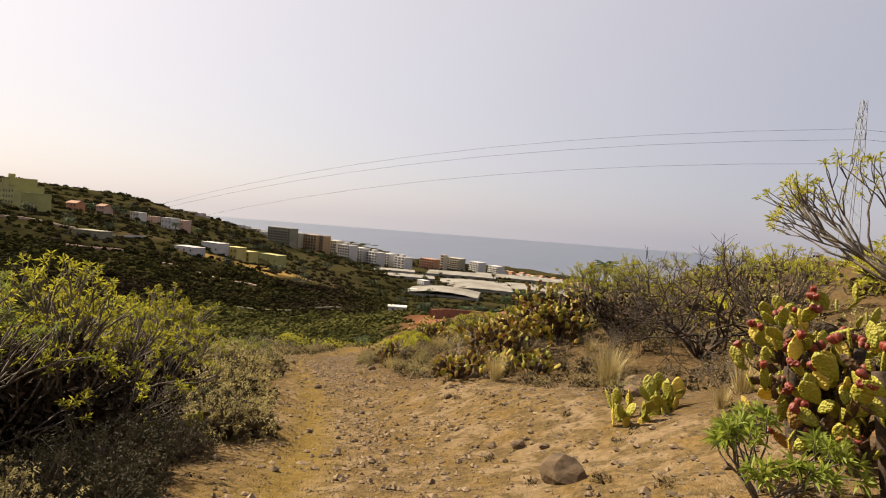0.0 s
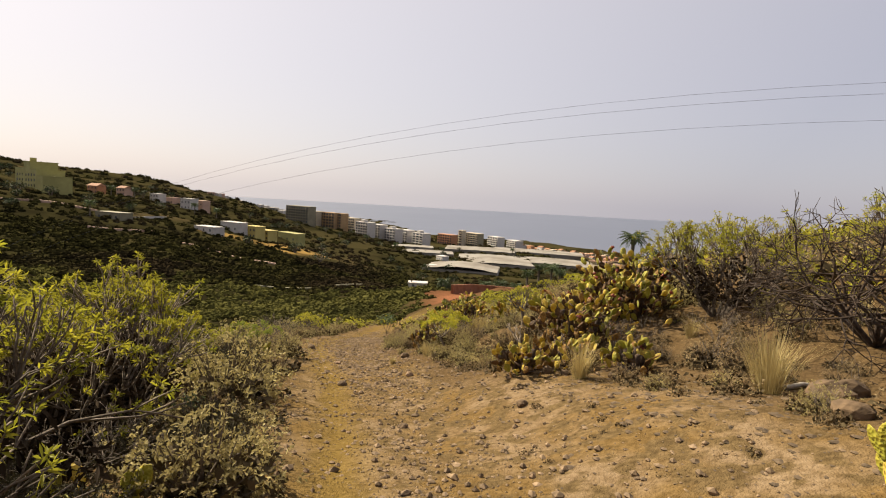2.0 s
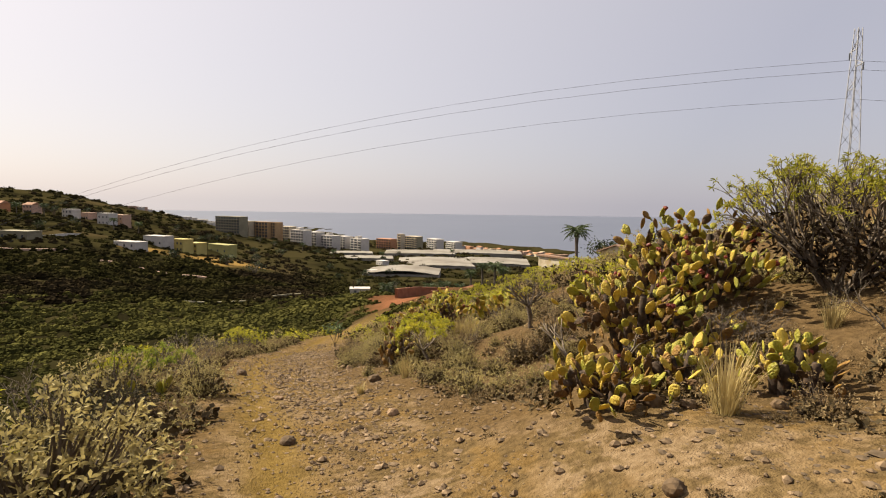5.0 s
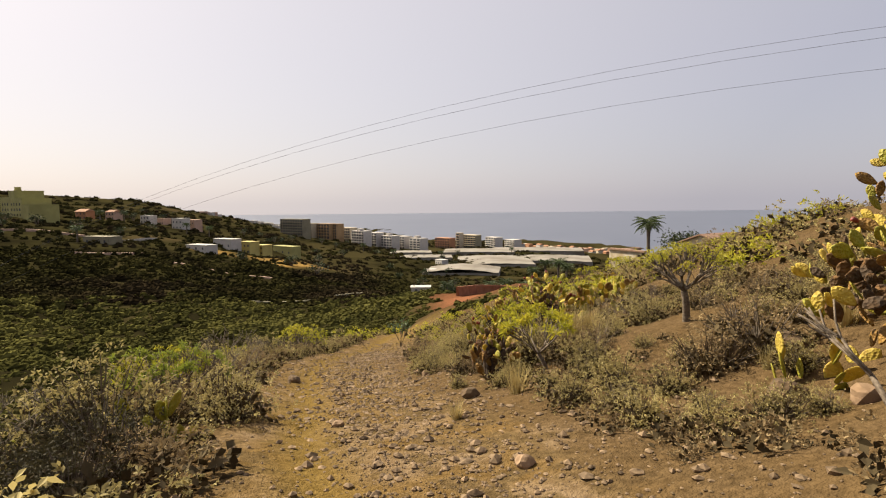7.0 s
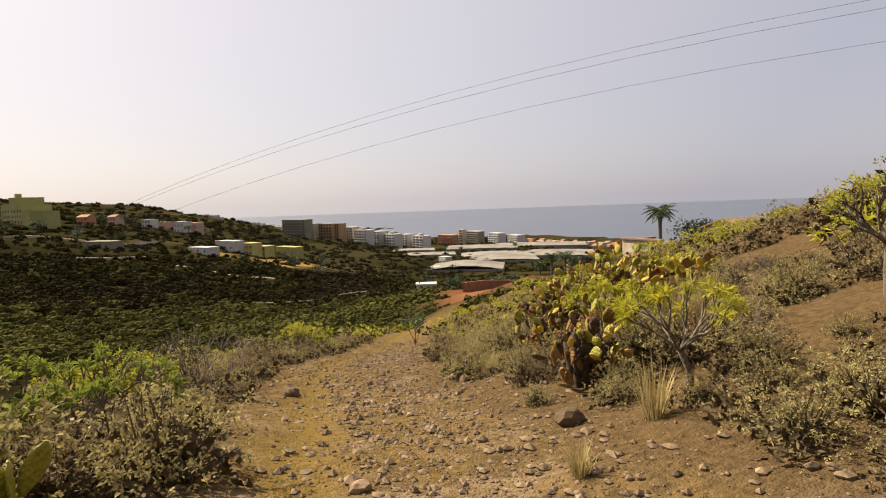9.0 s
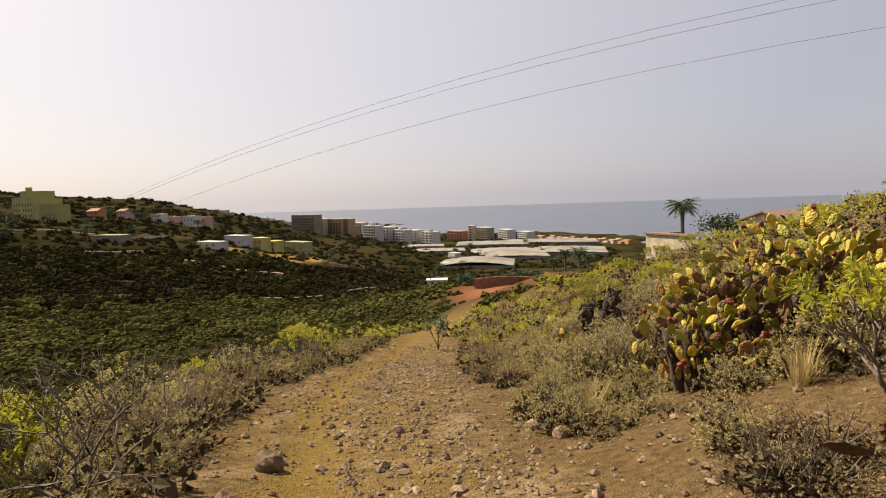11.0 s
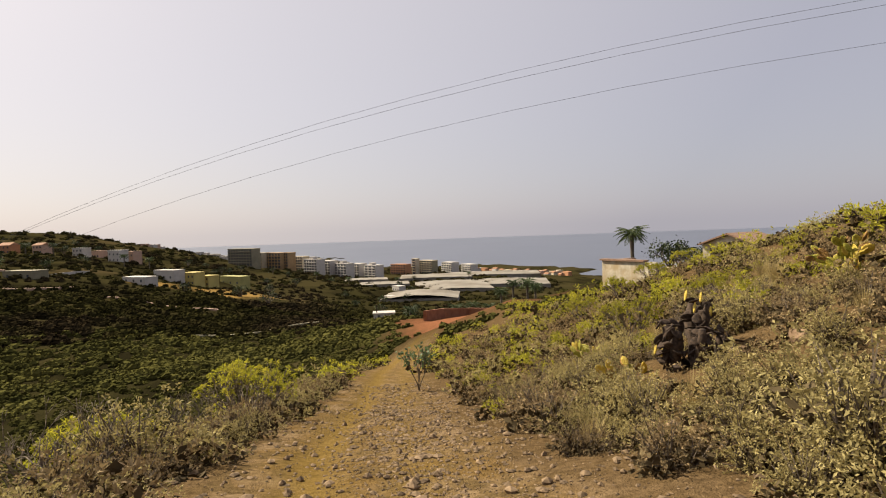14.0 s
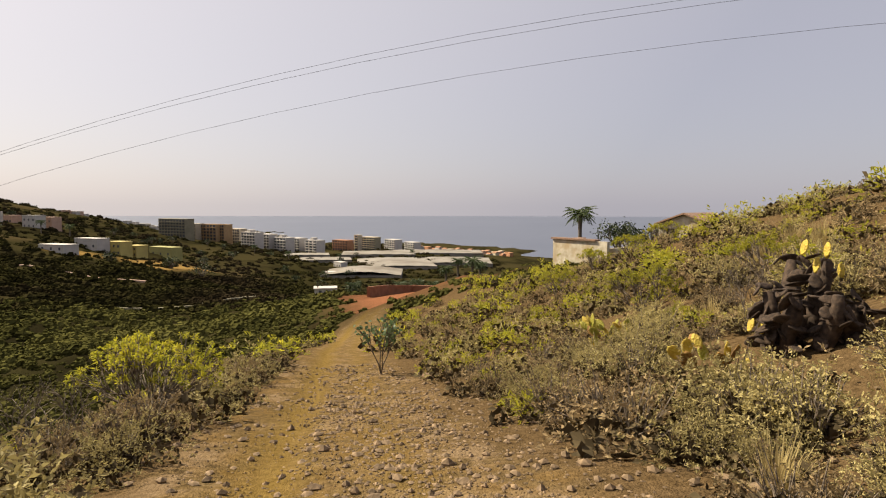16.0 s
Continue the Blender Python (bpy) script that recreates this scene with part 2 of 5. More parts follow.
def ground_material():
    m = bpy.data.materials.new("dry_earth")
    m.use_nodes = True
    nt = m.node_tree
    N, L = nt.nodes, nt.links
    b = N["Principled BSDF"]
    b.inputs["Roughness"].default_value = 0.95
    b.inputs["Specular IOR Level"].default_value = 0.0
    tc = N.new("ShaderNodeTexCoord")

    def noise_fac(scale, lo, hi, detail=6):
        n = N.new("ShaderNodeTexNoise")
        n.inputs["Scale"].default_value, n.inputs["Detail"].default_value = scale, detail
        L.new(tc.outputs["Object"], n.inputs["Vector"])
        r = N.new("ShaderNodeMapRange")
        r.inputs["From Min"].default_value, r.inputs["From Max"].default_value = lo, hi
        L.new(n.outputs["Fac"], r.inputs["Value"])
        return r.outputs[0], n.outputs["Fac"]

    def mix(fac, a, c):
        x = N.new("ShaderNodeMix")
        x.data_type = 'RGBA'
        x.clamp_factor = True
        if isinstance(fac, float):
            x.inputs[0].default_value = fac
        else:
            L.new(fac, x.inputs[0])
        for v, sock in ((a, x.inputs[6]), (c, x.inputs[7])):
            if isinstance(v, tuple):
                sock.default_value = (*v, 1)
            else:
                L.new(v, sock)
        return x.outputs[2]

    def attribute(name):
        a = N.new("ShaderNodeAttribute")
        a.attribute_name = name
        return a.outputs["Fac"]

    fine, raw = noise_fac(14, 0.3, 0.7)
    broad, _ = noise_fac(1.1, 0.42, 0.6)
    earth = mix(fine, (0.096, 0.059, 0.021), (0.182, 0.116, 0.046))
    earth = mix(broad, earth, mix(fine, (0.145, 0.096, 0.050), (0.235, 0.166, 0.096)))
    litter, _ = noise_fac(3.4, 0.47, 0.56, 9)
    earth = mix(litter, earth, mix(fine, (0.072, 0.048, 0.022), (0.152, 0.103, 0.047)))
    tread = mix(fine, (0.120, 0.077, 0.021), (0.19, 0.125, 0.039))
    earth = mix(attribute("tread"), earth, tread)
    shrub_floor = mix(fine, (0.062, 0.040, 0.019), (0.125, 0.081, 0.039))
    earth = mix(attribute("litter"), earth, shrub_floor)
    # scrub covered land far off: rough grass, scrub, tilled plots
    f2, _ = noise_fac(0.055, 0.4, 0.6)
    f3, _ = noise_fac(0.016, 0.47, 0.58)
    f4, _ = noise_fac(0.011, 0.63, 0.68, 3)
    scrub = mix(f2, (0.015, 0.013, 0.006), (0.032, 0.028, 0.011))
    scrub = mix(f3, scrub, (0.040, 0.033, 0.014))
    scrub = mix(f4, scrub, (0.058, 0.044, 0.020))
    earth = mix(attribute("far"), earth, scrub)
    red = mix(fine, (0.15, 0.060, 0.030), (0.23, 0.10, 0.05))
    earth = mix(attribute("red"), earth, red)
    earth = mix(attribute("field"), earth, mix(fine, (0.21, 0.13, 0.04), (0.27, 0.17, 0.055)))
    L.new(earth, b.inputs["Base Color"])
    vo = N.new("ShaderNodeTexVoronoi")
    vo.inputs["Scale"].default_value = 75
    L.new(tc.outputs["Object"], vo.inputs["Vector"])
    ad = N.new("ShaderNodeMath")
    ad.operation = 'MULTIPLY_ADD'
    L.new(vo.outputs["Distance"], ad.inputs[0])
    ad.inputs[1].default_value = -0.25
    grit, graw = noise_fac(38, 0.3, 0.7, 8)
    L.new(graw, ad.inputs[2])
    bp = N.new("ShaderNodeBump")
    bp.inputs["Strength"].default_value, bp.inputs["Distance"].default_value = 0.75, 0.04
    L.new(ad.outputs[0], bp.inputs["Height"])
    L.new(bp.outputs["Normal"], b.inputs["Normal"])
    return m


M_EARTH = ground_material()
ground_ob = tagged(mesh_object("ground", gverts, gfaces, M_EARTH, smooth=True), "dry stony hillside earth with a worn ochre trail", "ground", kind="structure")


def point_value(me, name, values):
    a = me.attributes.new(name, 'FLOAT', 'POINT')
    a.data.foreach_set("value", np.asarray(values, np.float32).ravel())


gu = gx - trail_x(gy)
gd = np.hypot(gx + 3, gy - 12)
rough_edge = 0.25 * wave(gx, gy, 0.5, 6) + 0.2 * wave(gx, gy, 1.3, 7)
tread_a = np.exp(-((gu + 0.55 + 0.3 * rough_edge) / 0.34) ** 2) + 0.55 * np.exp(-((gu - 0.45 + 0.5 * rough_edge) / 0.3) ** 2) * sm(13, 17, gy)
bare_bank = sm(0.6, 1.2, gu) * (1 - sm(3.2, 4.2, gu + rough_edge)) * (1 - sm(8.5, 10.5, gy))
litter_a = np.clip(sm(1.1, 1.7, np.abs(gu) + rough_edge) - bare_bank, 0, 1) * 0.85
red_a = np.exp(-(((gx - 10) / 18) ** 2 + ((gy - 135) / 34) ** 2) ** 2) + 0.8 * np.exp(-(((gx - 4) / 10) ** 2 + ((gy - 96) / 28) ** 2) ** 2)
point_value(ground_ob.data, "tread", np.clip(tread_a, 0, 1) * (gd < 60))
point_value(ground_ob.data, "litter", litter_a)
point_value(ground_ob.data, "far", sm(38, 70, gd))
field_a = 0.0
for fx, fy, fr in ((-101, 318, 17), (-84, 330, 10), (-128, 300, 9)):
    field_a = field_a + np.exp(-(((gx - fx) / fr) ** 2 + ((gy - fy) / (fr * 0.9)) ** 2) ** 3)
point_value(ground_ob.data, "field", np.clip(field_a, 0, 1))
point_value(ground_ob.data, "red", np.clip(red_a + rough_edge * 0.5 * (red_a > 0.1), 0, 1))

SEA_Z = -92.0
tagged(mesh_object("water", [(-4900, 250, SEA_Z), (4900, 250, SEA_Z), (4900, 4890, SEA_Z), (-4900, 4890, SEA_Z)], [(0, 1, 2, 3)], M_SEA),
       "calm hazy blue-grey sea reaching the horizon", "sea", kind="structure")


# ---- plants ----
class Shape:
    """Collects tubes, leaves and blades into one mesh."""

    def __init__(self):
        self.v, self.f = [], []

    def tube(self, pts, radii, sides=5):
        base = len(self.v)
        for i, p in enumerate(pts):
            d = (pts[min(i + 1, len(pts) - 1)] - pts[max(i - 1, 0)])
            d = d.normalized() if d.length > 1e-6 else Vector((0, 0, 1))
            a = d.orthogonal().normalized()
            b = d.cross(a)
            for k in range(sides):
                an = 2 * math.pi * k / sides
                self.v.append(tuple(p + (a * math.cos(an) + b * math.sin(an)) * radii[i]))
        for i in range(len(pts) - 1):
            for k in range(sides):
                k2 = (k + 1) % sides
                self.f.append((base + i * sides + k, base + i * sides + k2, base + (i + 1) * sides + k2, base + (i + 1) * sides + k))
        self.f.append(tuple(base + (len(pts) - 1) * sides + k for k in range(sides)))

    def leaf(self, p, d, length, width, rng):
        """A folded lance-shaped leaf."""
        d = d.normalized()
        s = d.cross(Vector((rng.uniform(-1, 1), rng.uniform(-1, 1), rng.uniform(-0.3, 1)))).normalized() * width / 2
        n = len(self.v)
        droop = Vector((0, 0, -0.12 * length))
        mid = p + d * length * 0.55
        self.v += [tuple(p), tuple(mid + s), tuple(p + d * length + droop), tuple(mid - s)]
        self.f.append((n, n + 1, n + 2, n + 3))

    def blade(self, p, d, length, width, rng):
        s = d.cross(Vector((0, 0, 1))).normalized() * width / 2
        bend = Vector((d.x, d.y, -0.5)) * length * rng.uniform(0.05, 0.3)
        n = len(self.v)
        mid, tip = p + d * length * 0.55, p + d * length + bend
        self.v += [tuple(p - s), tuple(p + s), tuple(mid + s * 0.8), tuple(mid - s * 0.8), tuple(tip)]
        self.f += [(n, n + 1, n + 2, n + 3), (n + 3, n + 2, n + 4)]

    def put(self, name, mat, parent, label="", smooth=False):
        return mesh_object(name, self.v, self.f, mat, parent, smooth, label)


def rand_dir(rng, up=0.0):
    while True:
        d = Vector((rng.uniform(-1, 1), rng.uniform(-1, 1), rng.uniform(-1, 1)))
        if 0.05 < d.length < 1:
            d = d.normalized() + Vector((0, 0, up))
            return d.normalized()


def grow(shape, rng, p, d, length, radius, depth, tips, spread=0.55, up=0.25, forks=(2, 3), sides=4):
    """A forking branch; gathers the ends of its twigs."""
    q = p + d * length * 0.5 + rand_dir(rng) * length * 0.08
    e = p + d * length
    shape.tube([p, q, e], [radius, radius * 0.85, radius * 0.7], sides)
    if depth == 0:
        tips.append((e, d))
        return
    for _ in range(rng.randint(*forks)):
        nd = (d + rand_dir(rng) * spread + Vector((0, 0, up * spread))).normalized()
        grow(shape, rng, e, nd, length * rng.uniform(0.68, 0.92), radius * 0.66, depth - 1, tips, spread, up, forks, max(3, sides - 1))


def thing(name, label, category, group=""):
    return tagged(new(name), label, category, group)


def spurge(seed, height=1.0, mains=8, depth=3, leaf=0.085, leaf_mat=None, label="", n_leaf=15, name="spurge_bush", spread=0.55, bare=0.0, wide=1.0, dead_shade_leaf=0):
    rng = random.Random(seed)
    ob = thing(name, label, "bush")
    st, lf = Shape(), Shape()
    tips = []
    for i in range(mains):
        an = 2 * math.pi * (i + rng.uniform(0, 0.7)) / mains
        d = Vector((math.cos(an) * rng.uniform(0.35, 1.0) * wide, math.sin(an) * rng.uniform(0.35, 1.0) * wide, rng.uniform(0.6, 1.1))).normalized()
        grow(st, rng, Vector((math.cos(an) * 0.05, math.sin(an) * 0.05, -0.05)), d, height * 0.36, 0.022 * height, depth, tips, spread, 0.35)
    for p, d in tips:
        if rng.random() < bare or (dead_shade_leaf > 8 and p.z < 0.62 * height and rng.random() < 0.93):
            continue
        for _ in range(n_leaf):
            ld = (d * 0.6 + rand_dir(rng)).normalized()
            lf.leaf(p - d * rng.uniform(0, 0.05), ld, leaf * rng.uniform(0.6, 1.15), leaf * 0.2, rng)
    # dry leaves inside the bush, coloured dark to deepen its shade
    if dead_shade_leaf:
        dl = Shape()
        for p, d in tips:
            for _ in range(dead_shade_leaf):
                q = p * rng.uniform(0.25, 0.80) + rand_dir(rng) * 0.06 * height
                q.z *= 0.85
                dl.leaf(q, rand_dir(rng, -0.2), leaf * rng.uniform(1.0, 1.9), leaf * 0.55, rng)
        dl.put("dead_foliage", M_SHADE_LITTER, ob, "dry brown leaves inside the bush, toned dark for shade")
    st.put("stem", M_STEM, ob, "grey-brown forking stems", True)
    lf.put("foliage", leaf_mat or M_SPURGE, ob)
    return ob


def low_shrub(seed, size=0.5, leaf_mat=None, label="", leaf=0.027, count=340, n_leaf=9, name="low_shrub", width=0.42):
    """A rounded cushion of fine twigs with rosettes of small leaves, and dark leaves inside that stand for the shade.
    """
    rng = random.Random(seed)
    ob = thing(name, label, "shrub")
    st, lf, dl = Shape(), Shape(), Shape()
    lobes = [(rng.uniform(-0.42, 0.42) * size, rng.uniform(-0.42, 0.42) * size, rng.uniform(0.5, 1.0) * size) for _ in range(8)]
    for i in range(count):
        lx, ly, lh = lobes[i % 8]
        d = rand_dir(rng, 0.5)
        d.z = abs(d.z)
        r = rng.uniform(0.62, 1.08)
        e = Vector((lx + d.x * lh * 0.72 * r, ly + d.y * lh * 0.72 * r, d.z * lh * r))
        s = Vector((lx * 0.5, ly * 0.5, -0.03))
        if i % 4 == 0:
            q = s.lerp(e, 0.55) + rand_dir(rng) * 0.03
            st.tube([s, q, e], [0.007, 0.005, 0.002], 3)
        for _ in range(n_leaf):
            p = e + rand_dir(rng) * 0.012 * (size / 0.5) - d * rng.uniform(0, 0.07) * size
            lf.leaf(p, (d * 0.7 + rand_dir(rng) * 1.1), leaf * rng.uniform(0.6, 1.3), leaf * width, rng)
    # extra dark leaves that paint the shade between the twigs
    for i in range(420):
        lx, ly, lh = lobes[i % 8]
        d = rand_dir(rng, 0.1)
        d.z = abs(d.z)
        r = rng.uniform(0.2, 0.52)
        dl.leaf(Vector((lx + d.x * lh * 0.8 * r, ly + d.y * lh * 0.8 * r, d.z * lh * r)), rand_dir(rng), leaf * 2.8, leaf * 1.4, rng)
    dl.put("dead_foliage", M_INNER_SHADE, ob, "dark leaves standing for the shade inside the shrub")
    st.put("stem", M_STEM, ob)
    lf.put("foliage", leaf_mat or M_GREY, ob)
    return ob


def dead_bush(seed, height=0.8, mains=6, depth=4, mat=None, label="", name="dead_bush", spread=0.7, radius=0.02, up=0.1):
    rng = random.Random(seed)
    ob = thing(name, label, "bush")
    st, tips = Shape(), []
    for i in range(mains):
        an = 2 * math.pi * (i + rng.uniform(0, 0.7)) / mains
        d = Vector((math.cos(an) * rng.uniform(0.3, 1.0), math.sin(an) * rng.uniform(0.3, 1.0), rng.uniform(0.5, 1.0))).normalized()
        grow(st, rng, Vector((0, 0, -0.04)), d, height * 0.34, radius, depth, tips, spread, up)
        st.put("branch", mat or M_STEM, ob, "", True)
        st = Shape()
    return ob


def grass_tuft(seed, height=0.6, count=170, mat=None, label="", name="grass_tuft", lean=0.55):
    rng = random.Random(seed)
    ob = thing(name, label, "grass")
    bl = Shape()
    for _ in range(count):
        an, r = rng.uniform(0, 6.283), rng.uniform(0, 0.09) * height / 0.6
        d = Vector((math.cos(an) * rng.uniform(0, lean), math.sin(an) * rng.uniform(0, lean), 1)).normalized()
        bl.blade(Vector((math.cos(an) * r, math.sin(an) * r, -0.03)), d, height * rng.uniform(0.45, 1.05), 0.008, rng)
    bl.put("grass_blade", mat or M_STRAW, ob)
    return ob


def at(x, y, rot=0.0, s=1.0, dz=0.0, tilt=0.0):
    return Matrix.Translation((x, y, gz(x, y) + dz)) @ Euler((radians(tilt), 0, rot)).to_matrix().to_4x4() @ Matrix.Diagonal((s, s, s, 1))


def place(ob, x, y, rot=0.0, s=1.0, dz=0.0):
    ob.matrix_basis = at(x, y, rot, s, dz)
    return ob


# ---- cactus ----
def pad_mesh(seed, length=0.23, width=0.15, thick=0.028):
    rng = random.Random(seed)
    rings, segs = 7, 10
    v, f = [], []
    for i in range(rings + 1):
        t = i / rings
        r = math.sin(math.pi * min(1.0, t * 0.97 + 0.03)) ** 0.62 * (0.72 + 0.38 * t)
        if i == 0:
            r = 0.2
        if i == rings:
            r = 0.12
        for k in range(segs):
            a = 2 * math.pi * k / segs
            wob = 1 + rng.uniform(-0.04, 0.04)
            v.append((math.cos(a) * width / 2 * r * wob, math.sin(a) * thick / 2 * (0.35 + 0.65 * r), t * length))
    for i in range(rings):
        for k in range(segs):
            k2 = (k + 1) % segs
            f.append((i * segs + k, i * segs + k2, (i + 1) * segs + k2, (i + 1) * segs + k))
    f.append(tuple(range(segs))[::-1])
    f.append(tuple(rings * segs + k for k in range(segs)))
    bend = rng.uniform(-0.25, 0.25)
    v = [(x, y + bend * (z / length) ** 2 * 0.12, z) for x, y, z in v]
    # fine spines on both faces
    for i in range(26):
        t = rng.uniform(0.15, 0.95)
        r = math.sin(math.pi * t) ** 0.62 * (0.72 + 0.38 * t)
        x = rng.uniform(-0.85, 0.85) * width / 2 * r
        sgn = rng.choice((-1, 1))
        y = sgn * thick / 2 * 0.9
        n = len(v)
        tip = (x + rng.uniform(-0.012, 0.012), y + sgn * rng.uniform(0.012, 0.03), t * length + rng.uniform(-0.01, 0.015))
        v += [(x - 0.0015, y, t * length), (x + 0.0015, y, t * length), tip]
        f.append((n, n + 1, n + 2))
    return v, f


def make_mesh(name, v, f, mat, smooth=True):
    me = bpy.data.meshes.new(name)
    me.from_pydata(v, [], f)
    me.polygons.foreach_set("use_smooth", [smooth] * len(me.polygons))
    me.materials.append(mat)
    return me


PADS = {}
for key, mt in (("green", M_PAD), ("rust", M_PADRUST), ("yellow", M_PADYEL)):
    PADS[key] = [make_mesh("pad", *pad_mesh(70 + i, 0.23 + 0.02 * i, 0.15 + 0.015 * i), mt) for i in range(3)]


def fruit_mesh():
    v, f = [], []
    prof = [(0.010, 0), (0.020, 0.015), (0.025, 0.035), (0.022, 0.055), (0.016, 0.062), (0.010, 0.056)]
    for r, z in prof:
        v += [(math.cos(k * math.pi / 4) * r, math.sin(k * math.pi / 4) * r, z) for k in range(8)]
    for i in range(len(prof) - 1):
        for k in range(8):
            f.append((i * 8 + k, i * 8 + (k + 1) % 8, (i + 1) * 8 + (k + 1) % 8, (i + 1) * 8 + k))
    f.append(tuple(40 + k for k in range(8)))
    return make_mesh("fruit", v, f, M_FRUIT)


FRUIT = fruit_mesh()


def child_of(name, me, parent, m):
    ob = new(name, me)
    ob.parent = parent
    ob.matrix_basis = m
    return ob


def prickly_pear(seed, label, radius=0.6, starts=8, levels=3, size=1.0, mix=(("green", 6), ("yellow", 1), ("rust", 2)), fruit=0.0, low_rust=0.0, lean=0.5):
    """Pads stand on the rims of older pads, from several rooted ones."""
    rng = random.Random(seed)
    ob = thing("prickly_pear", label, "cactus")

    def pad(m, level):
        names = [k for k, _ in mix]
        key = rng.choices(names, [w for _, w in mix])[0]
        if low_rust and level < 2 and rng.random() < low_rust:
            key = "rust"
        me = rng.choice(PADS[key])
        s = size * rng.uniform(0.75, 1.1) * (1.0 if level else 1.1)
        ms = m @ Matrix.Diagonal((s, s, s, 1))
        part_ob = child_of("pad", me, ob, ms)
        length = 0.23 * s
        if level >= levels:
            if rng.random() < fruit:
                for _ in range(rng.randint(1, 4)):
                    off = rng.uniform(-0.055, 0.055) * s
                    fm = m @ Matrix.Translation((off, 0, length * (0.98 - abs(off) * 1.5))) @ Euler((rng.uniform(-0.5, 0.5), off * 5, 0)).to_matrix().to_4x4() @ Matrix.Diagonal((0.85, 0.85, 0.85, 1))
                    child_of("fruit", FRUIT, ob, fm)
            return
        for i in range(rng.choices((1, 2, 3), (6, 3, 0.6) if levels > 3 else (3, 4, 2))[0]):
            side = rng.uniform(-1, 1)
            base = Vector((side * 0.058 * s, 0, length * (0.97 - 0.25 * abs(side))))
            turn = Euler((rng.uniform(-0.35, 0.35), side * 0.6 + rng.uniform(-0.15, 0.15), rng.uniform(-1.3, 1.3))).to_matrix().to_4x4()
            pad(m @ Matrix.Translation(base) @ turn, level + 1)

    for i in range(starts):
        a = 2 * math.pi * (i + rng.uniform(0, 0.8)) / starts
        r = radius * math.sqrt(rng.uniform(0.02, 1))
        tilt = lean * r / radius
        m = Matrix.Translation((math.cos(a) * r, math.sin(a) * r, -0.05)) @ Matrix.Rotation(tilt * rng.uniform(0.3, 1.1), 4, Vector((-math.sin(a), math.cos(a), 0))) @ Matrix.Rotation(rng.uniform(0, 3.14), 4, 'Z')
        pad(m, rng.choices((0, 1), (3, 1))[0])
    return ob


M_PADOLD = material("old_cactus_pad", (0.055, 0.030, 0.011), (0.15, 0.078, 0.026), 9, 0.85, 0.6, c3=(0.05, 0.032, 0.018), scale3=5, vary=0.4, cells=34)
OLD_PAD = pad_mesh(88, 0.24, 0.16)


def pear_mound(seed, label, radius=1.0, height=1.6, count=260, size=0.85, mix=(("green", 6), ("yellow", 2), ("rust", 2)), fruit=0.1, dead=0.45):
    """An old cactus grown into a mound: woody stems, withered pads inside, live pads standing outwards on the crown."""
    rng = random.Random(seed)
    ob = thing("prickly_pear", label, "cactus")
    lobes = []
    for i in range(7):
        a = i * 0.9 + rng.uniform(-0.3, 0.3)
        r = radius * (0.15 if i == 0 else rng.uniform(0.3, 0.62))
        lobes.append((math.cos(a) * r, math.sin(a) * r, height * (1.0 if i == 0 else rng.uniform(0.55, 0.95)), radius * rng.uniform(0.44, 0.60)))
        st = Shape()
        st.tube([Vector((math.cos(a) * r * 0.5, math.sin(a) * r * 0.5, -0.15)), Vector((math.cos(a) * r * 0.8, math.sin(a) * r * 0.8, lobes[-1][2] * 0.4)), Vector((math.cos(a) * r, math.sin(a) * r, lobes[-1][2] * 0.72))], [0.075, 0.06, 0.04], 6)
        st.put("stem", M_DEAD, ob, "dark woody cactus stem", True)
    names, weights = [k for k, _ in mix], [w for _, w in mix]
    old = Shape()
    for i in range(count):
        lx, ly, lh, lr = lobes[rng.randrange(7)]
        inside = rng.random() < dead
        d = rand_dir(rng, 0.35)
        k = rng.uniform(0.3, 0.75) if inside else rng.uniform(0.78, 1.02)
        half = lh * 0.55
        p = Vector((lx + d.x * lr * k, ly + d.y * lr * k, half + d.z * half * k * 0.92))
        p.z = max(p.z - 0.18 * size, 0.02)
        key = rng.choices(names, weights)[0]
        if inside or p.z < 0.25 * height and rng.random() < 0.5:
            key = "rust" if rng.random() < 0.75 else key
        out = (Vector((d.x, d.y, 0)).normalized() * rng.uniform(0.1, 1.2) + Vector((0, 0, 0.8)) + rand_dir(rng) * 0.45).normalized()
        if inside:
            out = (out + rand_dir(rng) * 0.9).normalized()
        # pads turn their flat face more or less outwards
        m = out.to_track_quat('Z', 'Y').to_matrix().to_4x4() @ Matrix.Rotation(rng.uniform(-1.0, 1.0) + math.atan2(d.y, d.x) * 0.5, 4, 'Z')
        sc = size * rng.uniform(0.7, 1.12)
        m = Matrix.Translation(p) @ m
        if inside:
            n = len(old.v)
            mm = m @ Matrix.Diagonal((sc, sc * 1.25, sc, 1))
            old.v += [tuple(mm @ Vector(c)) for c in OLD_PAD[0]]
            old.f += [tuple(n + j for j in t) for t in OLD_PAD[1]]
            continue
        child_of("pad", rng.choice(PADS[key]), ob, m @ Matrix.Diagonal((sc, sc * 1.25, sc, 1)))
        if not inside and rng.random() < fruit:
            for _ in range(rng.randint(1, 4)):
                off = rng.uniform(-0.05, 0.05) * sc
                child_of("fruit", FRUIT, ob, m @ Matrix.Translation((off, 0, 0.235 * sc * (0.98 - abs(off) * 1.5))) @ Euler((rng.uniform(-0.5, 0.5), off * 5, 0)).to_matrix().to_4x4())
    old.put("dead_crown", M_PADOLD, ob, "rusty withered pads inside the cactus", True)
    return ob


def taken_by(x, y, r):
    taken.append((x, y, r))


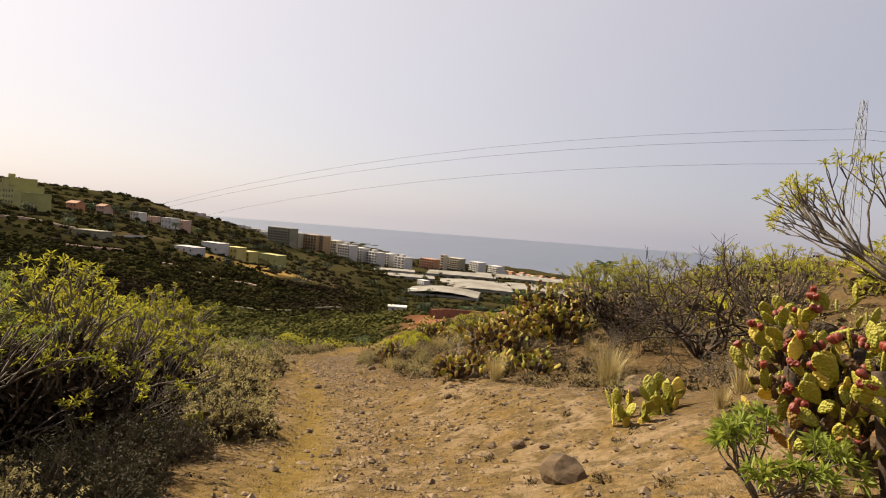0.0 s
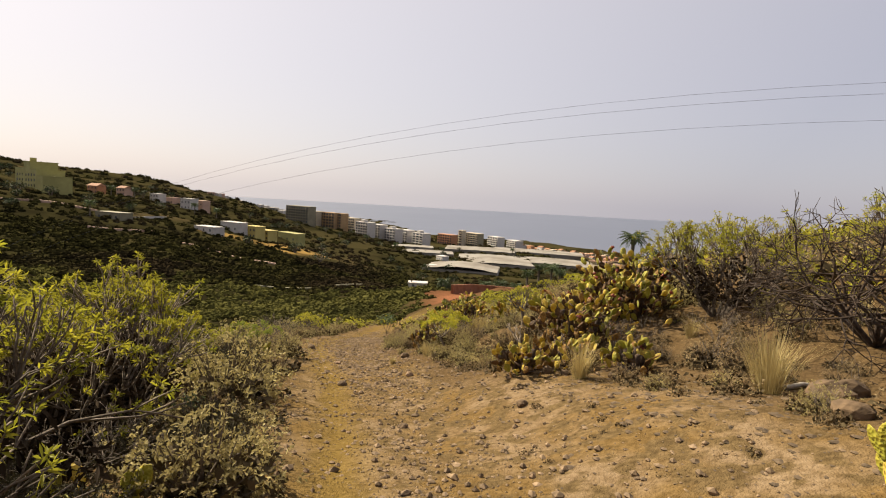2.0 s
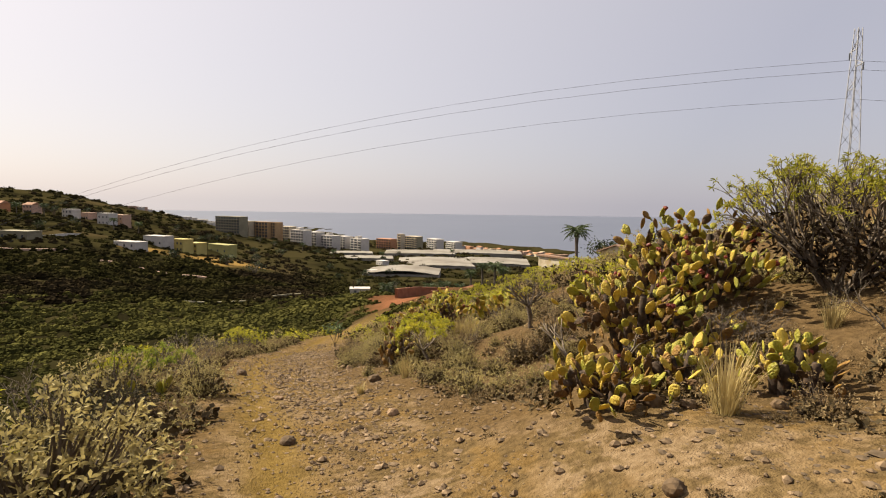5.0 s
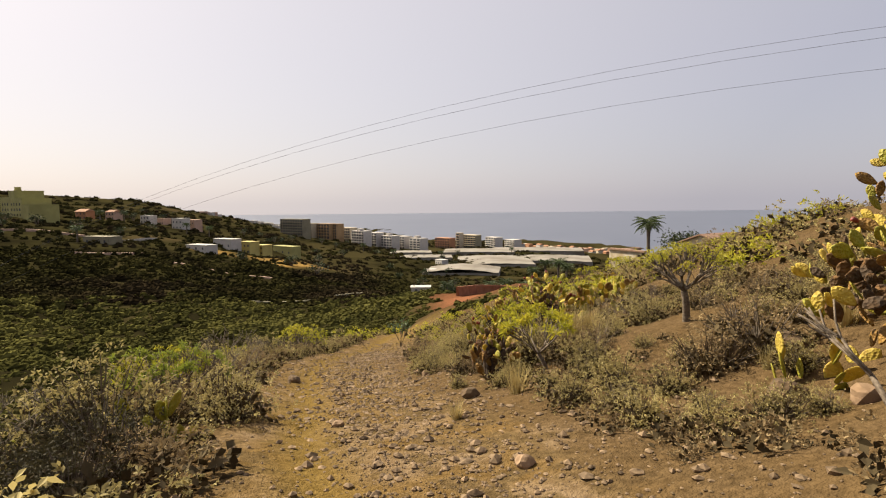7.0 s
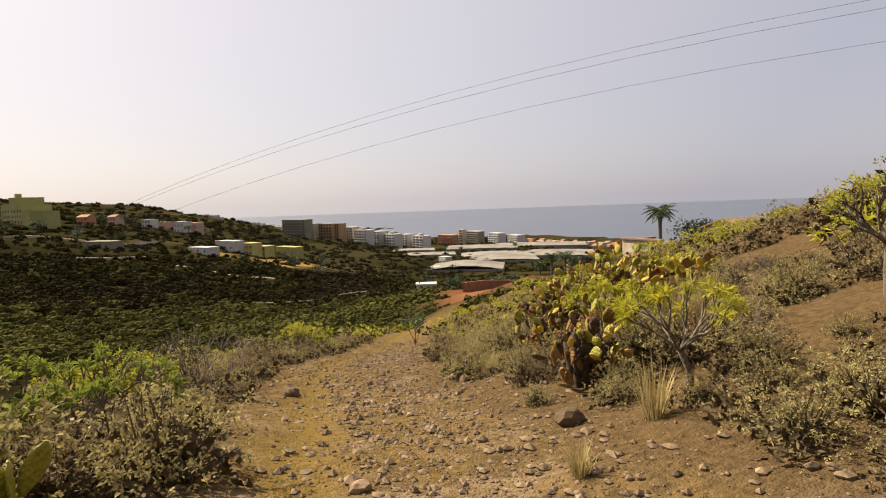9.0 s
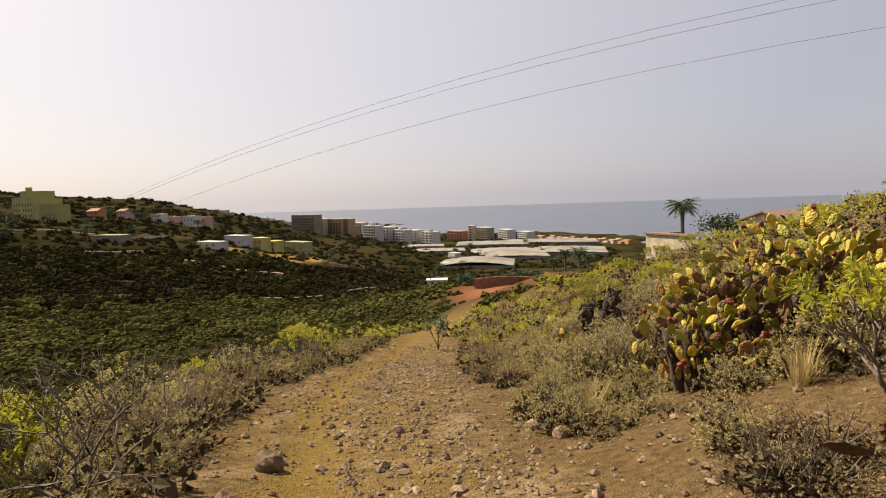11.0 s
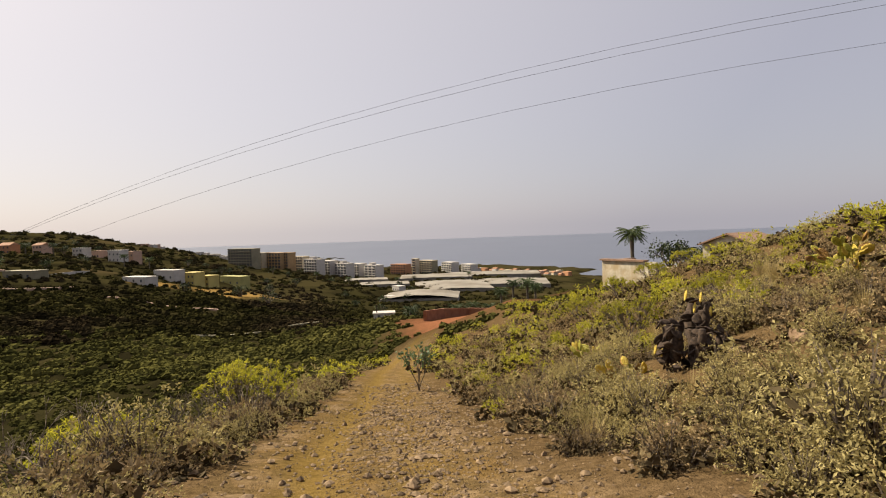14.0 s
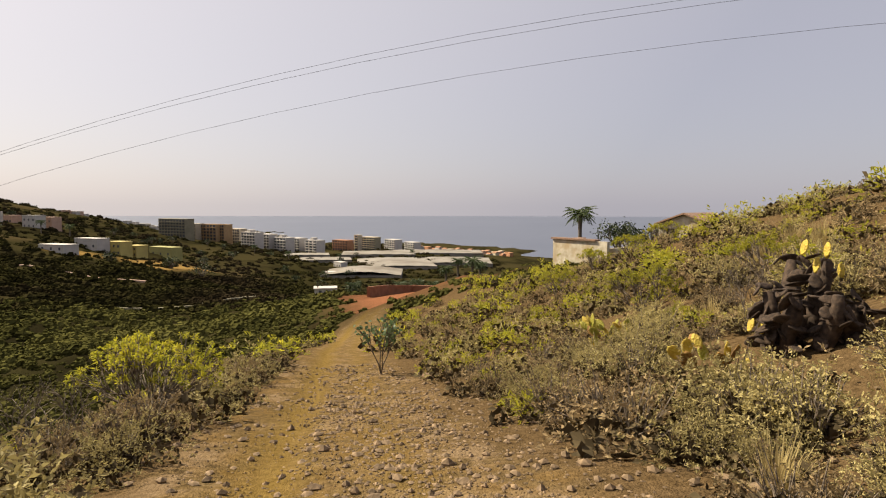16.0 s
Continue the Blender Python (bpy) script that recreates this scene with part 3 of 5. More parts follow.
def rock(seed, size, mat, label, flat=0.75, name="rock"):
    rng = random.Random(seed)
    bm = bmesh.new()
    bmesh.ops.create_icosphere(bm, subdivisions=2, radius=1.0)
    off = Vector((rng.uniform(-9, 9), rng.uniform(-9, 9), rng.uniform(-9, 9)))
    st = (rng.uniform(0.8, 1.2), rng.uniform(0.8, 1.2), flat)
    for v in bm.verts:
        k = 1 + 0.35 * noise.noise(v.co * 1.1 + off) + 0.15 * noise.noise(v.co * 2.9 + off)
        v.co = Vector((v.co.x * st[0], v.co.y * st[1], v.co.z * st[2])) * k * size / 2
    me = bpy.data.meshes.new(name)
    bm.to_mesh(me)
    bm.free()
    me.materials.append(mat)
    return tagged(new(name, me), label, "rock")


taken = []
# rocks that stand out along the trail
for i, (x, y, sz, mt, lab) in enumerate([
        (0.91, 4.10, 0.13, M_ROCK, "round dark brown rock on the sandy bank"), (1.20, 3.92, 0.17, M_ROCK, "rough dark brown rock on the sandy bank"),
        (0.46, 7.72, 0.17, M_ROCK, "round dark brown rock at the trail's edge"), (1.35, 2.35, 0.44, M_ROCK, "big weathered brown boulder on the bank"),
        (1.45, 3.65, 0.13, M_ROCK, "small dark rock on the sandy bank"),
        (-1.14, 7.79, 0.12, M_ROCK, "small dark stone in the trail"), (-2.61, 10.78, 0.17, M_ROCK, "brown stone lying in the trail"),
        (-1.39, 11.72, 0.17, M_PALEROCK, "pale angular stone beside the trail"), (-3.27, 13.48, 0.14, M_PALEROCK, "pale stone in the trail"),
        (-1.74, 14.60, 0.24, M_ROCK, "reddish brown rock in the trail bank"), (-2.55, 18.84, 0.20, M_PALEROCK, "pale orange rock on the trail bank"),
        (-2.75, 19.35, 0.17, M_PALEROCK, "pale orange rock on the trail bank"), (-2.10, 23.13, 0.30, M_PALEROCK, "orange-brown boulder under a shrub"),
        (-3.72, 31.35, 0.24, M_PALEROCK, "pale stone at the trail's edge"), (1.64, 13.27, 0.34, M_ROCK, "dark upright rock among cactus"),
        (1.04, 9.24, 0.20, M_ROCK, "dark rock at the foot of cactus"), (1.30, 9.05, 0.16, M_ROCK, "dark rock at the foot of cactus"),
        (0.75, 9.35, 0.22, M_ROCK, "flat dark rock at the foot of cactus"), (1.95, 8.75, 0.15, M_ROCK, "small grey rock below cactus"),
        (3.3, 5.9, 0.42, M_ROCK, "dark volcanic rock in the bank"), (3.7, 6.2, 0.36, M_ROCK, "dark volcanic rock in the bank"), (3.0, 5.2, 0.3, M_ROCK, "dark flat rock in the bank"),
        (-5.1, 18.0, 0.30, M_ROCK, "brown rock half under shrubs"), (0.9, 12.1, 0.34, M_ROCK, "flat dark rock below cactus"), (1.2, 11.6, 0.26, M_PALEROCK, "pale flat rock below cactus"),
        (-1.2, 21.6, 0.26, M_PALEROCK, "reddish rock among shrubs"), (-0.2, 24.9, 0.3, M_ROCK, "dark rock beside withered cactus"), (0.35, 24.4, 0.36, M_PALEROCK, "pale rock on the slope")]):
    place(rock(200 + i, sz, mt, lab), x, y, i * 1.3, 1.0, sz * 0.14)

# cactus clusters
place(pear_mound(301, "tall prickly pear cactus with yellowing and rusty pads", 1.15, 1.4, 540, 0.76, (("green", 5), ("yellow", 3), ("rust", 3)), 0.06), 2.0, 11.6); taken_by(2.0, 11.6, 1.3)
place(pear_mound(302, "sprawling prickly pear cactus with yellow pads", 0.75, 0.48, 170, 0.66, (("green", 3), ("yellow", 6), ("rust", 2)), 0.02, 0.35), 0.75, 9.6); taken_by(0.75, 9.6, 0.8)
place(pear_mound(320, "low prickly pear cactus with yellow and dead pads", 0.6, 0.55, 130, 0.66, (("green", 4), ("yellow", 4), ("rust", 3)), 0.02, 0.4), 1.6, 9.75); taken_by(1.6, 9.75, 0.6)
place(pear_mound(303, "young prickly pear cactus with upright green pads", 0.5, 0.6, 110, 0.68, (("green", 6), ("yellow", 3), ("rust", 1)), 0.02, 0.3), 2.35, 9.15); taken_by(2.3, 9.1, 0.6)
place(pear_mound(304, "large prickly pear cactus with green and rusty pads", 1.35, 1.6, 560, 0.8, (("green", 6), ("yellow", 3), ("rust", 2)), 0.1), 3.3, 12.6); taken_by(3.3, 12.6, 1.4)
place(pear_mound(305, "tall prickly pear cactus with green and rusty pads", 0.9, 1.3, 260, 0.78, (("green", 6), ("yellow", 2), ("rust", 2)), 0.1), 4.6, 14.6); taken_by(4.6, 14.6, 1.1)
place(pear_mound(306, "dense green prickly pear cactus with red fruit", 0.72, 1.25, 330, 0.68, (("green", 9), ("yellow", 1)), 0.3, 0.4), 3.15, 1.75); taken_by(3.1, 1.75, 0.9)
place(pear_mound(307, "dense green prickly pear cactus with red fruit", 0.6, 1.15, 250, 0.68, (("green", 9), ("yellow", 1)), 0.3, 0.4), 3.05, 0.6); taken_by(3.0, 0.6, 0.7)
place(prickly_pear(308, "small bright green prickly pear cactus on sand", 0.25, 7, 1, 0.9, (("green", 5), ("yellow", 1))), 2.45, 3.85); taken_by(2.45, 3.85, 0.5)
place(prickly_pear(309, "small bright green prickly pear cactus on sand", 0.25, 6, 1, 0.95, (("green", 5), ("yellow", 1))), 2.9, 3.95); taken_by(2.9, 3.95, 0.5)
place(pear_mound(310, "big prickly pear cactus with yellow and rusty pads", 1.2, 1.6, 600, 0.72, (("green", 5), ("yellow", 4), ("rust", 2)), 0.12), -0.05, 19.6); taken_by(0.0, 19.6, 1.4)
place(pear_mound(311, "low prickly pear cactus with yellow-green pads", 0.65, 0.95, 150, 0.7, (("green", 5), ("yellow", 4), ("rust", 2)), 0.1), -1.05, 19.25); taken_by(-1.05, 19.25, 0.8)
place(prickly_pear(312, "yellow prickly pear pads low in the scrub", 0.35, 6, 1, 1.0, (("yellow", 5), ("rust", 2), ("green", 2))), -1.25, 26.1); taken_by(-1.2, 26.1, 0.4)
place(prickly_pear(313, "prickly pear cactus high on the slope", 0.7, 8, 3, 1.0, (("green", 6), ("yellow", 2), ("rust", 2))), 1.9, 21.5); taken_by(1.9, 21.5, 0.9)
place(prickly_pear(314, "prickly pear cactus high on the slope", 0.8, 8, 3, 1.0, (("green", 6), ("yellow", 2), ("rust", 2))), 3.6, 27.5); taken_by(3.6, 27.5, 0.9)
place(prickly_pear(315, "low yellow-green prickly pear cactus in scrub", 0.5, 7, 2, 0.95, (("green", 6), ("yellow", 3), ("rust", 1))), -0.6, 29.6); taken_by(-0.6, 29.6, 0.6)
place(prickly_pear(316, "low green prickly pear pads in the shade of shrubs", 0.35, 7, 1, 0.95, (("green", 5), ("yellow", 2))), -4.85, 12.6); taken_by(-4.85, 12.6, 0.45)
place(prickly_pear(317, "low green prickly pear pads in the shade of shrubs", 0.3, 5, 1, 0.9, (("green", 5), ("yellow", 1))), -3.0, 3.9); taken_by(-3.0, 3.9, 0.4)
place(pear_mound(318, "prickly pear cactus with rusty pads among spurge", 0.5, 0.95, 100, 0.75, (("green", 3), ("yellow", 4), ("rust", 5)), 0.05), -1.3, 15.85); taken_by(-1.3, 15.85, 0.6)
place(prickly_pear(319, "yellow prickly pear pads beside dark rock", 0.35, 6, 1, 0.95, (("green", 3), ("yellow", 4))), 1.3, 12.35); taken_by(1.2, 12.3, 0.4)


def withered_stump(seed=5):
    """The dark dead trunk of an old cactus, hung with withered pads, a few live pads on top."""
    rng = random.Random(seed)
    ob = thing("withered_cactus", "dark withered cactus trunk with a few yellow pads", "cactus")
    ends = []
    for i in range(9):
        a = i * 0.7 + rng.uniform(-0.2, 0.2)
        r = 0.1 if i < 3 else 0.3
        pts = [Vector((math.cos(a) * r, math.sin(a) * r, -0.15))]
        d = Vector((math.cos(a) * 0.25, math.sin(a) * 0.25, 1.0))
        for k in range(3):
            pts.append(pts[-1] + d.normalized() * rng.uniform(0.2, 0.32) * (1.15 if i < 3 else 0.75))
            d += rand_dir(rng) * 0.5 + Vector((0, 0, 0.2))
        st = Shape()
        st.tube(pts, [0.09, 0.07 + rng.uniform(-0.02, 0.02), 0.08 + rng.uniform(-0.02, 0.02), 0.04], 8)
        st.put("trunk", M_DEAD, ob, "black withered cactus trunk", True)
        ends.append(pts)
    for i in range(150):
        pts = ends[i % 9]
        e = pts[rng.randint(1, 3)] + rand_dir(rng) * 0.11
        m = Matrix.Translation(e) @ Euler((rng.uniform(1.7, 3.0), rng.uniform(-0.9, 0.9), rng.uniform(0, 6))).to_matrix().to_4x4() @ Matrix.Diagonal((0.95, 1.3, rng.uniform(0.6, 1.0), 1))
        child_of("dead_pad", WITHERED, ob, m)
    for dx, dz, ry in ((0.12, 0.98, 0.25), (-0.12, 1.0, -0.25), (0.28, 0.82, 0.8), (0.02, 0.84, 0.1), (-0.52, 0.22, -0.8), (-0.62, 0.10, -0.4), (0.5, 0.3, 0.9)):
        child_of("pad", PADS["yellow"][1], ob, Matrix.Translation((0.62 * dx - 0.1, -0.5 * dx - 0.12, max(dz - 0.2, 0.05))) @ Euler((0.15, ry, 1.3)).to_matrix().to_4x4() @ Matrix.Diagonal((0.8, 0.8, 0.6, 1)))
    return ob


WITHERED = make_mesh("dead_pad", *pad_mesh(99, 0.22, 0.14, 0.022), M_DEAD)
place(withered_stump(), -0.35, 25.85, 0.0, 1.15); taken_by(-0.45, 25.6, 1.3)

def tuft_tree(seed, height, label, thick=1.0, limbs=7, depth=2, n_leaf=20, leaf=0.1):
    """A short forked trunk that carries rosettes of long narrow leaves."""
    rng = random.Random(seed)
    ob = thing("tree_spurge", label, "bush")
    lf = Shape()
    fork = Vector((-0.08, 0.0, height * 0.34))
    st = Shape()
    st.tube([Vector((0.02, 0, -0.1)), Vector((0.03, 0.02, height * 0.18)), fork], [0.035 * thick, 0.03 * thick, 0.026 * thick], 8)
    st.put("trunk", M_STEM, ob, "", True)
    for i in range(limbs):
        a = i * 6.283 / limbs + rng.uniform(-0.3, 0.3)
        limb, tips = Shape(), []
        grow(limb, rng, fork, Vector((math.cos(a) * 0.85, math.sin(a) * 0.85, rng.uniform(0.45, 1.0))).normalized(), height * 0.7 / (depth + 1), 0.015 * thick, depth, tips, 0.5, 0.3)
        limb.put("limb", M_STEM, ob, "", True)
        for p, d in tips:
            for _ in range(n_leaf):
                lf.leaf(p - d * rng.uniform(0, 0.04), (d * 0.45 + rand_dir(rng)).normalized(), leaf * rng.uniform(0.7, 1.2), leaf * 0.15, rng)
    lf.put("foliage", M_SPURGE, ob)
    return ob


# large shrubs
place(spurge(401, 1.95, 20, 4, 0.07, label="large rounded yellow-green spurge bush with dark inside", n_leaf=22, wide=0.95, dead_shade_leaf=20), -4.95, 6.5, 0.4, 1.0); taken_by(-4.9, 6.5, 1.6)
place(spurge(402, 1.75, 14, 4, 0.07, M_SPURGE, label="large straggling olive bush, dry inside toned dark for shade", n_leaf=15, wide=0.95, dead_shade_leaf=24), -4.3, 3.1, 1.2, 1.1); taken_by(-4.35, 2.9, 1.0)
place(spurge(431, 2.0, 13, 4, 0.065, M_GREEN, label="tall olive green bush leaning over the trail", n_leaf=14, wide=1.0, dead_shade_leaf=24), -3.9, 0.9, 0.2, 0.82); taken_by(-3.75, 1.1, 1.1)
place(spurge(403, 1.5, 12, 4, 0.085, label="large yellow-green spurge bush above the valley", n_leaf=13, wide=1.2, dead_shade_leaf=4), -6.6, 9.2, 2.2); taken_by(-6.6, 9.2, 1.3)
place(spurge(404, 1.45, 12, 4, 0.075, label="tall rounded spurge bush on the slope", n_leaf=12, dead_shade_leaf=3), 4.7, 11.4, 0.2, 1.1); taken_by(4.7, 11.4, 1.0)
place(spurge(405, 0.8, 9, 3, 0.09, label="yellow-green spurge bush at the trail bank", n_leaf=15), -0.6, 17.3, 0.5); taken_by(-0.6, 17.3, 0.7)
place(spurge(406, 2.3, 6, 4, 0.12, label="tall open spurge shrub with drooping leaf tufts", n_leaf=9, spread=0.5, leaf_mat=M_SPURGE, wide=1.1), 7.4, 5.1, 0.9); taken_by(7.2, 5.1, 1.0)
place(spurge(407, 0.7, 10, 2, 0.12, label="light green spurge with long drooping leaves", n_leaf=18, leaf_mat=M_GREEN), 2.25, 0.9, 0.9, 0.85); taken_by(2.2, 1.0, 0.6)
place(tuft_tree(408, 1.12, "small spurge tree with a dark trunk and long leaf tufts"), -0.75, 14.65, 0.3); taken_by(-0.75, 14.65, 0.3)
place(tuft_tree(409, 1.35, "small tree-like spurge with bare pale branches", 1.7, 9, 3, 6, 0.075), 1.4, 15.34, 0.7); taken_by(1.33, 15.34, 0.9)
place(spurge(410, 1.15, 3, 2, 0.045, M_GREY, "bare grey sapling with few leaves beside cactus", 2, "sapling", 0.5, 0.5), 0.95, 10.75); taken_by(0.95, 10.75, 0.2)
place(dead_bush(411, 1.9, 12, 5, M_DEAD, "gnarled dark dead shrub with twisted branches", "dead_shrub", 0.95, 0.04, -0.05), 5.2, 7.9, 0.3); taken_by(5.2, 7.9, 1.1)
place(dead_bush(412, 0.95, 6, 4, M_STEM, "bare dry shrub leaning over the slope", "dead_shrub", 0.7, 0.016, 0.2), -6.3, 12.6, 0.3)
place(spurge(413, 1.5, 11, 4, 0.075, label="yellow-green spurge bush on the skyline", n_leaf=9), 7.2, 9.4, 0.5); taken_by(7.2, 9.4, 1.2)
place(spurge(414, 1.5, 11, 4, 0.075, label="yellow-green spurge bush on the skyline", n_leaf=9), 6.2, 12.8, 1.5); taken_by(6.2, 12.8, 1.2)
place(spurge(415, 1.0, 16, 3, 0.085, label="bright yellow-green spurge bush below the trail", n_leaf=14), -7.2, 17.2, 1.5); taken_by(-7.2, 17.2, 0.8)
place(spurge(416, 1.2, 17, 3, 0.09, label="bright yellow-green spurge bush beside the trail", n_leaf=14), -8.2, 29.5, 2.5); taken_by(-8.2, 29.5, 1.0)
place(spurge(417, 1.15, 17, 3, 0.09, label="bright yellow-green spurge bush beside the trail", n_leaf=14), -9.6, 26.5, 0.5); taken_by(-9.6, 26.5, 1.0)
place(spurge(418, 1.05, 11, 3, 0.08, label="yellow-green spurge bush on the slope", n_leaf=13), 1.0, 31.5, 0.8); taken_by(1.0, 31.5, 0.9)
for i, (x, y) in enumerate(((2.6, 40.5), (4.6, 41.5), (6.6, 42.5), (8.8, 43.5))):
    place(spurge(430 + i, 0.95, 10, 3, 0.1, label="yellow-green spurge bush on the ridge crest", n_leaf=13), x, y, i * 1.1)
    taken_by(x, y, 0.9)
place(spurge(419, 0.9, 10, 3, 0.08, label="green spurge bush on the grassy slope", n_leaf=13), 2.3, 29.5, 1.8); taken_by(2.3, 29.5, 0.8)
# bleached branch on the ground under the dead shrub
bl = Shape()
bl.tube([Vector((0, 0, 0.03)), Vector((0.25, 0.03, 0.06)), Vector((0.5, -0.02, 0.05)), Vector((0.7, 0.05, 0.09))], [0.03, 0.028, 0.02, 0.008], 6)
bl.tube([Vector((0.5, -0.02, 0.05)), Vector((0.62, -0.12, 0.07)), Vector((0.75, -0.16, 0.1))], [0.014, 0.01, 0.004], 5)
bleached = tagged(mesh_object("fallen_branch", bl.v, bl.f, M_PALEWOOD, smooth=True), "bleached pale fallen branch on the ground", "branch")
place(bleached, 3.35, 6.75, 0.2, 1.0)
# grass
for i, (x, y, h) in enumerate([(1.45, 8.75, 0.75), (3.05, 6.55, 0.95), (3.2, 6.9, 0.8), (-1.15, 14.3, 0.6), (-1.92, 13.38, 0.3), (0.2, 17.3, 0.8), (0.4, 16.9, 0.7), (3.4, 31.0, 0.9), (4.0, 30.2, 0.9), (4.6, 31.6, 0.9), (-0.8, 18.0, 0.5)]):
    place(grass_tuft(420 + i, h, 240 if h > 0.6 else 120, label="tall dry straw-coloured grass tuft on the bank"), x, y, i)
    taken_by(x, y, 0.25)


def leafy_sapling(seed):
    rng = random.Random(seed)
    ob = thing("leafy_sapling", "upright sapling with large grey-green leaves at the trail", "sapling")
    st, lf = Shape(), Shape()
    tips = []
    for i in range(4):
        a = i * 1.6
        grow(st, rng, Vector((0, 0, -0.05)), Vector((math.cos(a) * 0.3, math.sin(a) * 0.3, 1)).normalized(), 0.5, 0.018, 2, tips, 0.4, 0.4)
    for p, d in tips:
        for k in range(7):
            lf.leaf(p - d * 0.06 * k, rand_dir(rng, 0.1), 0.13 * rng.uniform(0.7, 1.2), 0.07, rng)
    st.put("stem", M_STEM, ob)
    lf.put("foliage", M_BROADLEAF, ob)
    return ob


M_BROADLEAF = material("broad_leaf", (0.07, 0.11, 0.045), (0.13, 0.17, 0.08), 4, 0.6, 0, vary=0.3, thin=0.3)
place(leafy_sapling(1), -4.5, 33.5, 0, 1.1); taken_by(-4.5, 33.5, 0.5)
place(leafy_sapling(2), -3.9, 7.2, 1, 0.45)



# ---- scattered shrubs ----
kinds = {
    "grey": [low_shrub(10 + i, 0.5, M_GREY, "low rounded grey-green shrub on dry earth") for i in range(4)],
    "brown": [low_shrub(20 + i, 0.45, M_BROWN, "low dry brown twiggy shrub on dry earth", leaf=0.026, n_leaf=5) for i in range(3)],
    "spurge": [spurge(30 + i, 0.95, label="rounded yellow-green spurge bush with narrow leaves") for i in range(3)],
    "green": [spurge(40 + i, 0.8, leaf_mat=M_GREEN, label="bushy fresh green shrub with narrow leaves", leaf=0.07) for i in range(2)],
    "dark": [low_shrub(80 + i, 0.5, M_SHADE_LEAF, "olive-brown dry shrub beside the trail, darkened for shade") for i in range(2)],
    "straw": [grass_tuft(50 + i, 0.55, label="dry straw-yellow grass tuft") for i in range(2)],
    "twig": [dead_bush(60 + i, 0.6, label="leafless twiggy dry bush", radius=0.01) for i in range(3)],
}
first_use = {}
srng = random.Random(5)


def put_plant(kind, x, y, s=1.0, rot=None):
    pool = kinds[kind]
    ob = pool[srng.randrange(len(pool))]
    rot = srng.uniform(0, 6.28) if rot is None else rot
    m = at(x, y, rot, s, -0.02)
    if ob.name in first_use:
        return copy_thing(ob, m)
    first_use[ob.name] = True
    ob.matrix_basis = m
    return ob


def free(x, y, r):
    return all((x - a) ** 2 + (y - b) ** 2 > (r + c) ** 2 * 0.45 for a, b, c in taken)


def scatter(n, ymin, ymax, umin, umax, mix, smin, smax, avoid=None, room=0.42):
    done, tries = 0, 0
    while done < n and tries < n * 12:
        tries += 1
        y = srng.uniform(ymin, ymax)
        u = srng.uniform(umin, umax)
        x = float(trail_x(y)) + u
        s = srng.uniform(smin, smax)
        if avoid and avoid(x, y, u):
            continue
        if not free(x, y, room * s):
            continue
        taken.append((x, y, room * s))
        put_plant(srng.choices(list(mix), list(mix.values()))[0], x, y, s)
        done += 1


for kind, x, y, sc in (("grey", -0.7, 13.25, 0.85), ("grey", -0.1, 13.6, 1.0), ("grey", -0.35, 12.85, 0.7), ("grey", 0.35, 13.0, 1.0),
                       ("grey", -4.5, 13.5, 1.45), ("grey", -4.1, 8.5, 1.9), ("grey", -3.9, 9.6, 1.6), ("grey", -4.6, 10.3, 1.7), ("green", -5.6, 14.3, 1.1),
                       ("dark", -3.5, 5.4, 1.2), ("dark", -3.2, 3.6, 1.1), ("twig", -3.3, 4.5, 1.2), ("brown", -3.6, 7.1, 1.2),
                       ("grey", -1.3, 14.95, 0.7), ("grey", -1.85, 15.4, 0.7), ("brown", -1.75, 16.5, 0.8), ("grey", -0.3, 14.3, 0.9), ("grey", -1.75, 18.95, 1.0), ("grey", -1.8, 22.4, 1.3), ("grey", -2.15, 23.2, 1.0), ("grey", -1.5, 21.6, 1.5), ("grey", -0.9, 22.6, 1.6), ("brown", -2.9, 25.1, 1.4)):
    put_plant(kind, x, y, sc)
    taken_by(x, y, 0.42 * sc)


def bank(x, y, u):
    return u < 3.4 and y < 9.2


scatter(20, -4, 7.5, -5.5, -1.9, {"brown": 1, "twig": 2, "dark": 6}, 0.6, 1.1)
scatter(26, 7.5, 12, -5.5, -1.7, {"grey": 5, "brown": 3, "twig": 1, "dark": 3}, 0.7, 1.3)
scatter(26, 6.5, 12.5, -4.6, -1.9, {"brown": 1, "dark": 7, "grey": 1.5, "twig": 1}, 0.9, 1.4, None, 0.24)
scatter(50, 12, 30, -4.4, -1.95, {"brown": 6, "grey": 3, "twig": 1.5}, 1.0, 1.6, None, 0.24)
scatter(20, 0, 8, -3.6, -1.55, {"dark": 5, "grey": 1}, 0.8, 1.3, None, 0.25)
scatter(35, 12, 27, -6, -1.6, {"grey": 5, "brown": 4, "twig": 0.6, "dark": 1.5}, 0.7, 1.25)
scatter(55, -1, 12, 2.0, 8, {"grey": 4, "brown": 5, "straw": 1.5, "twig": 2}, 0.6, 1.2, bank)
scatter(48, 11.5, 18.5, 2.3, 7.5, {"grey": 6, "brown": 3, "straw": 0.5}, 0.6, 1.05, None, 0.2)
scatter(95, 12, 31, 2.2, 8, {"grey": 7, "brown": 3, "straw": 1, "twig": 0.4}, 0.8, 1.4)
scatter(35, 18, 30, 2.1, 5.0, {"grey": 8, "brown": 2}, 0.7, 1.1, None, 0.26)


for pool in kinds.values():
    for ob in pool:
        if ob.name not in first_use:
            for o in (*ob.children, ob):
                bpy.data.objects.remove(o)


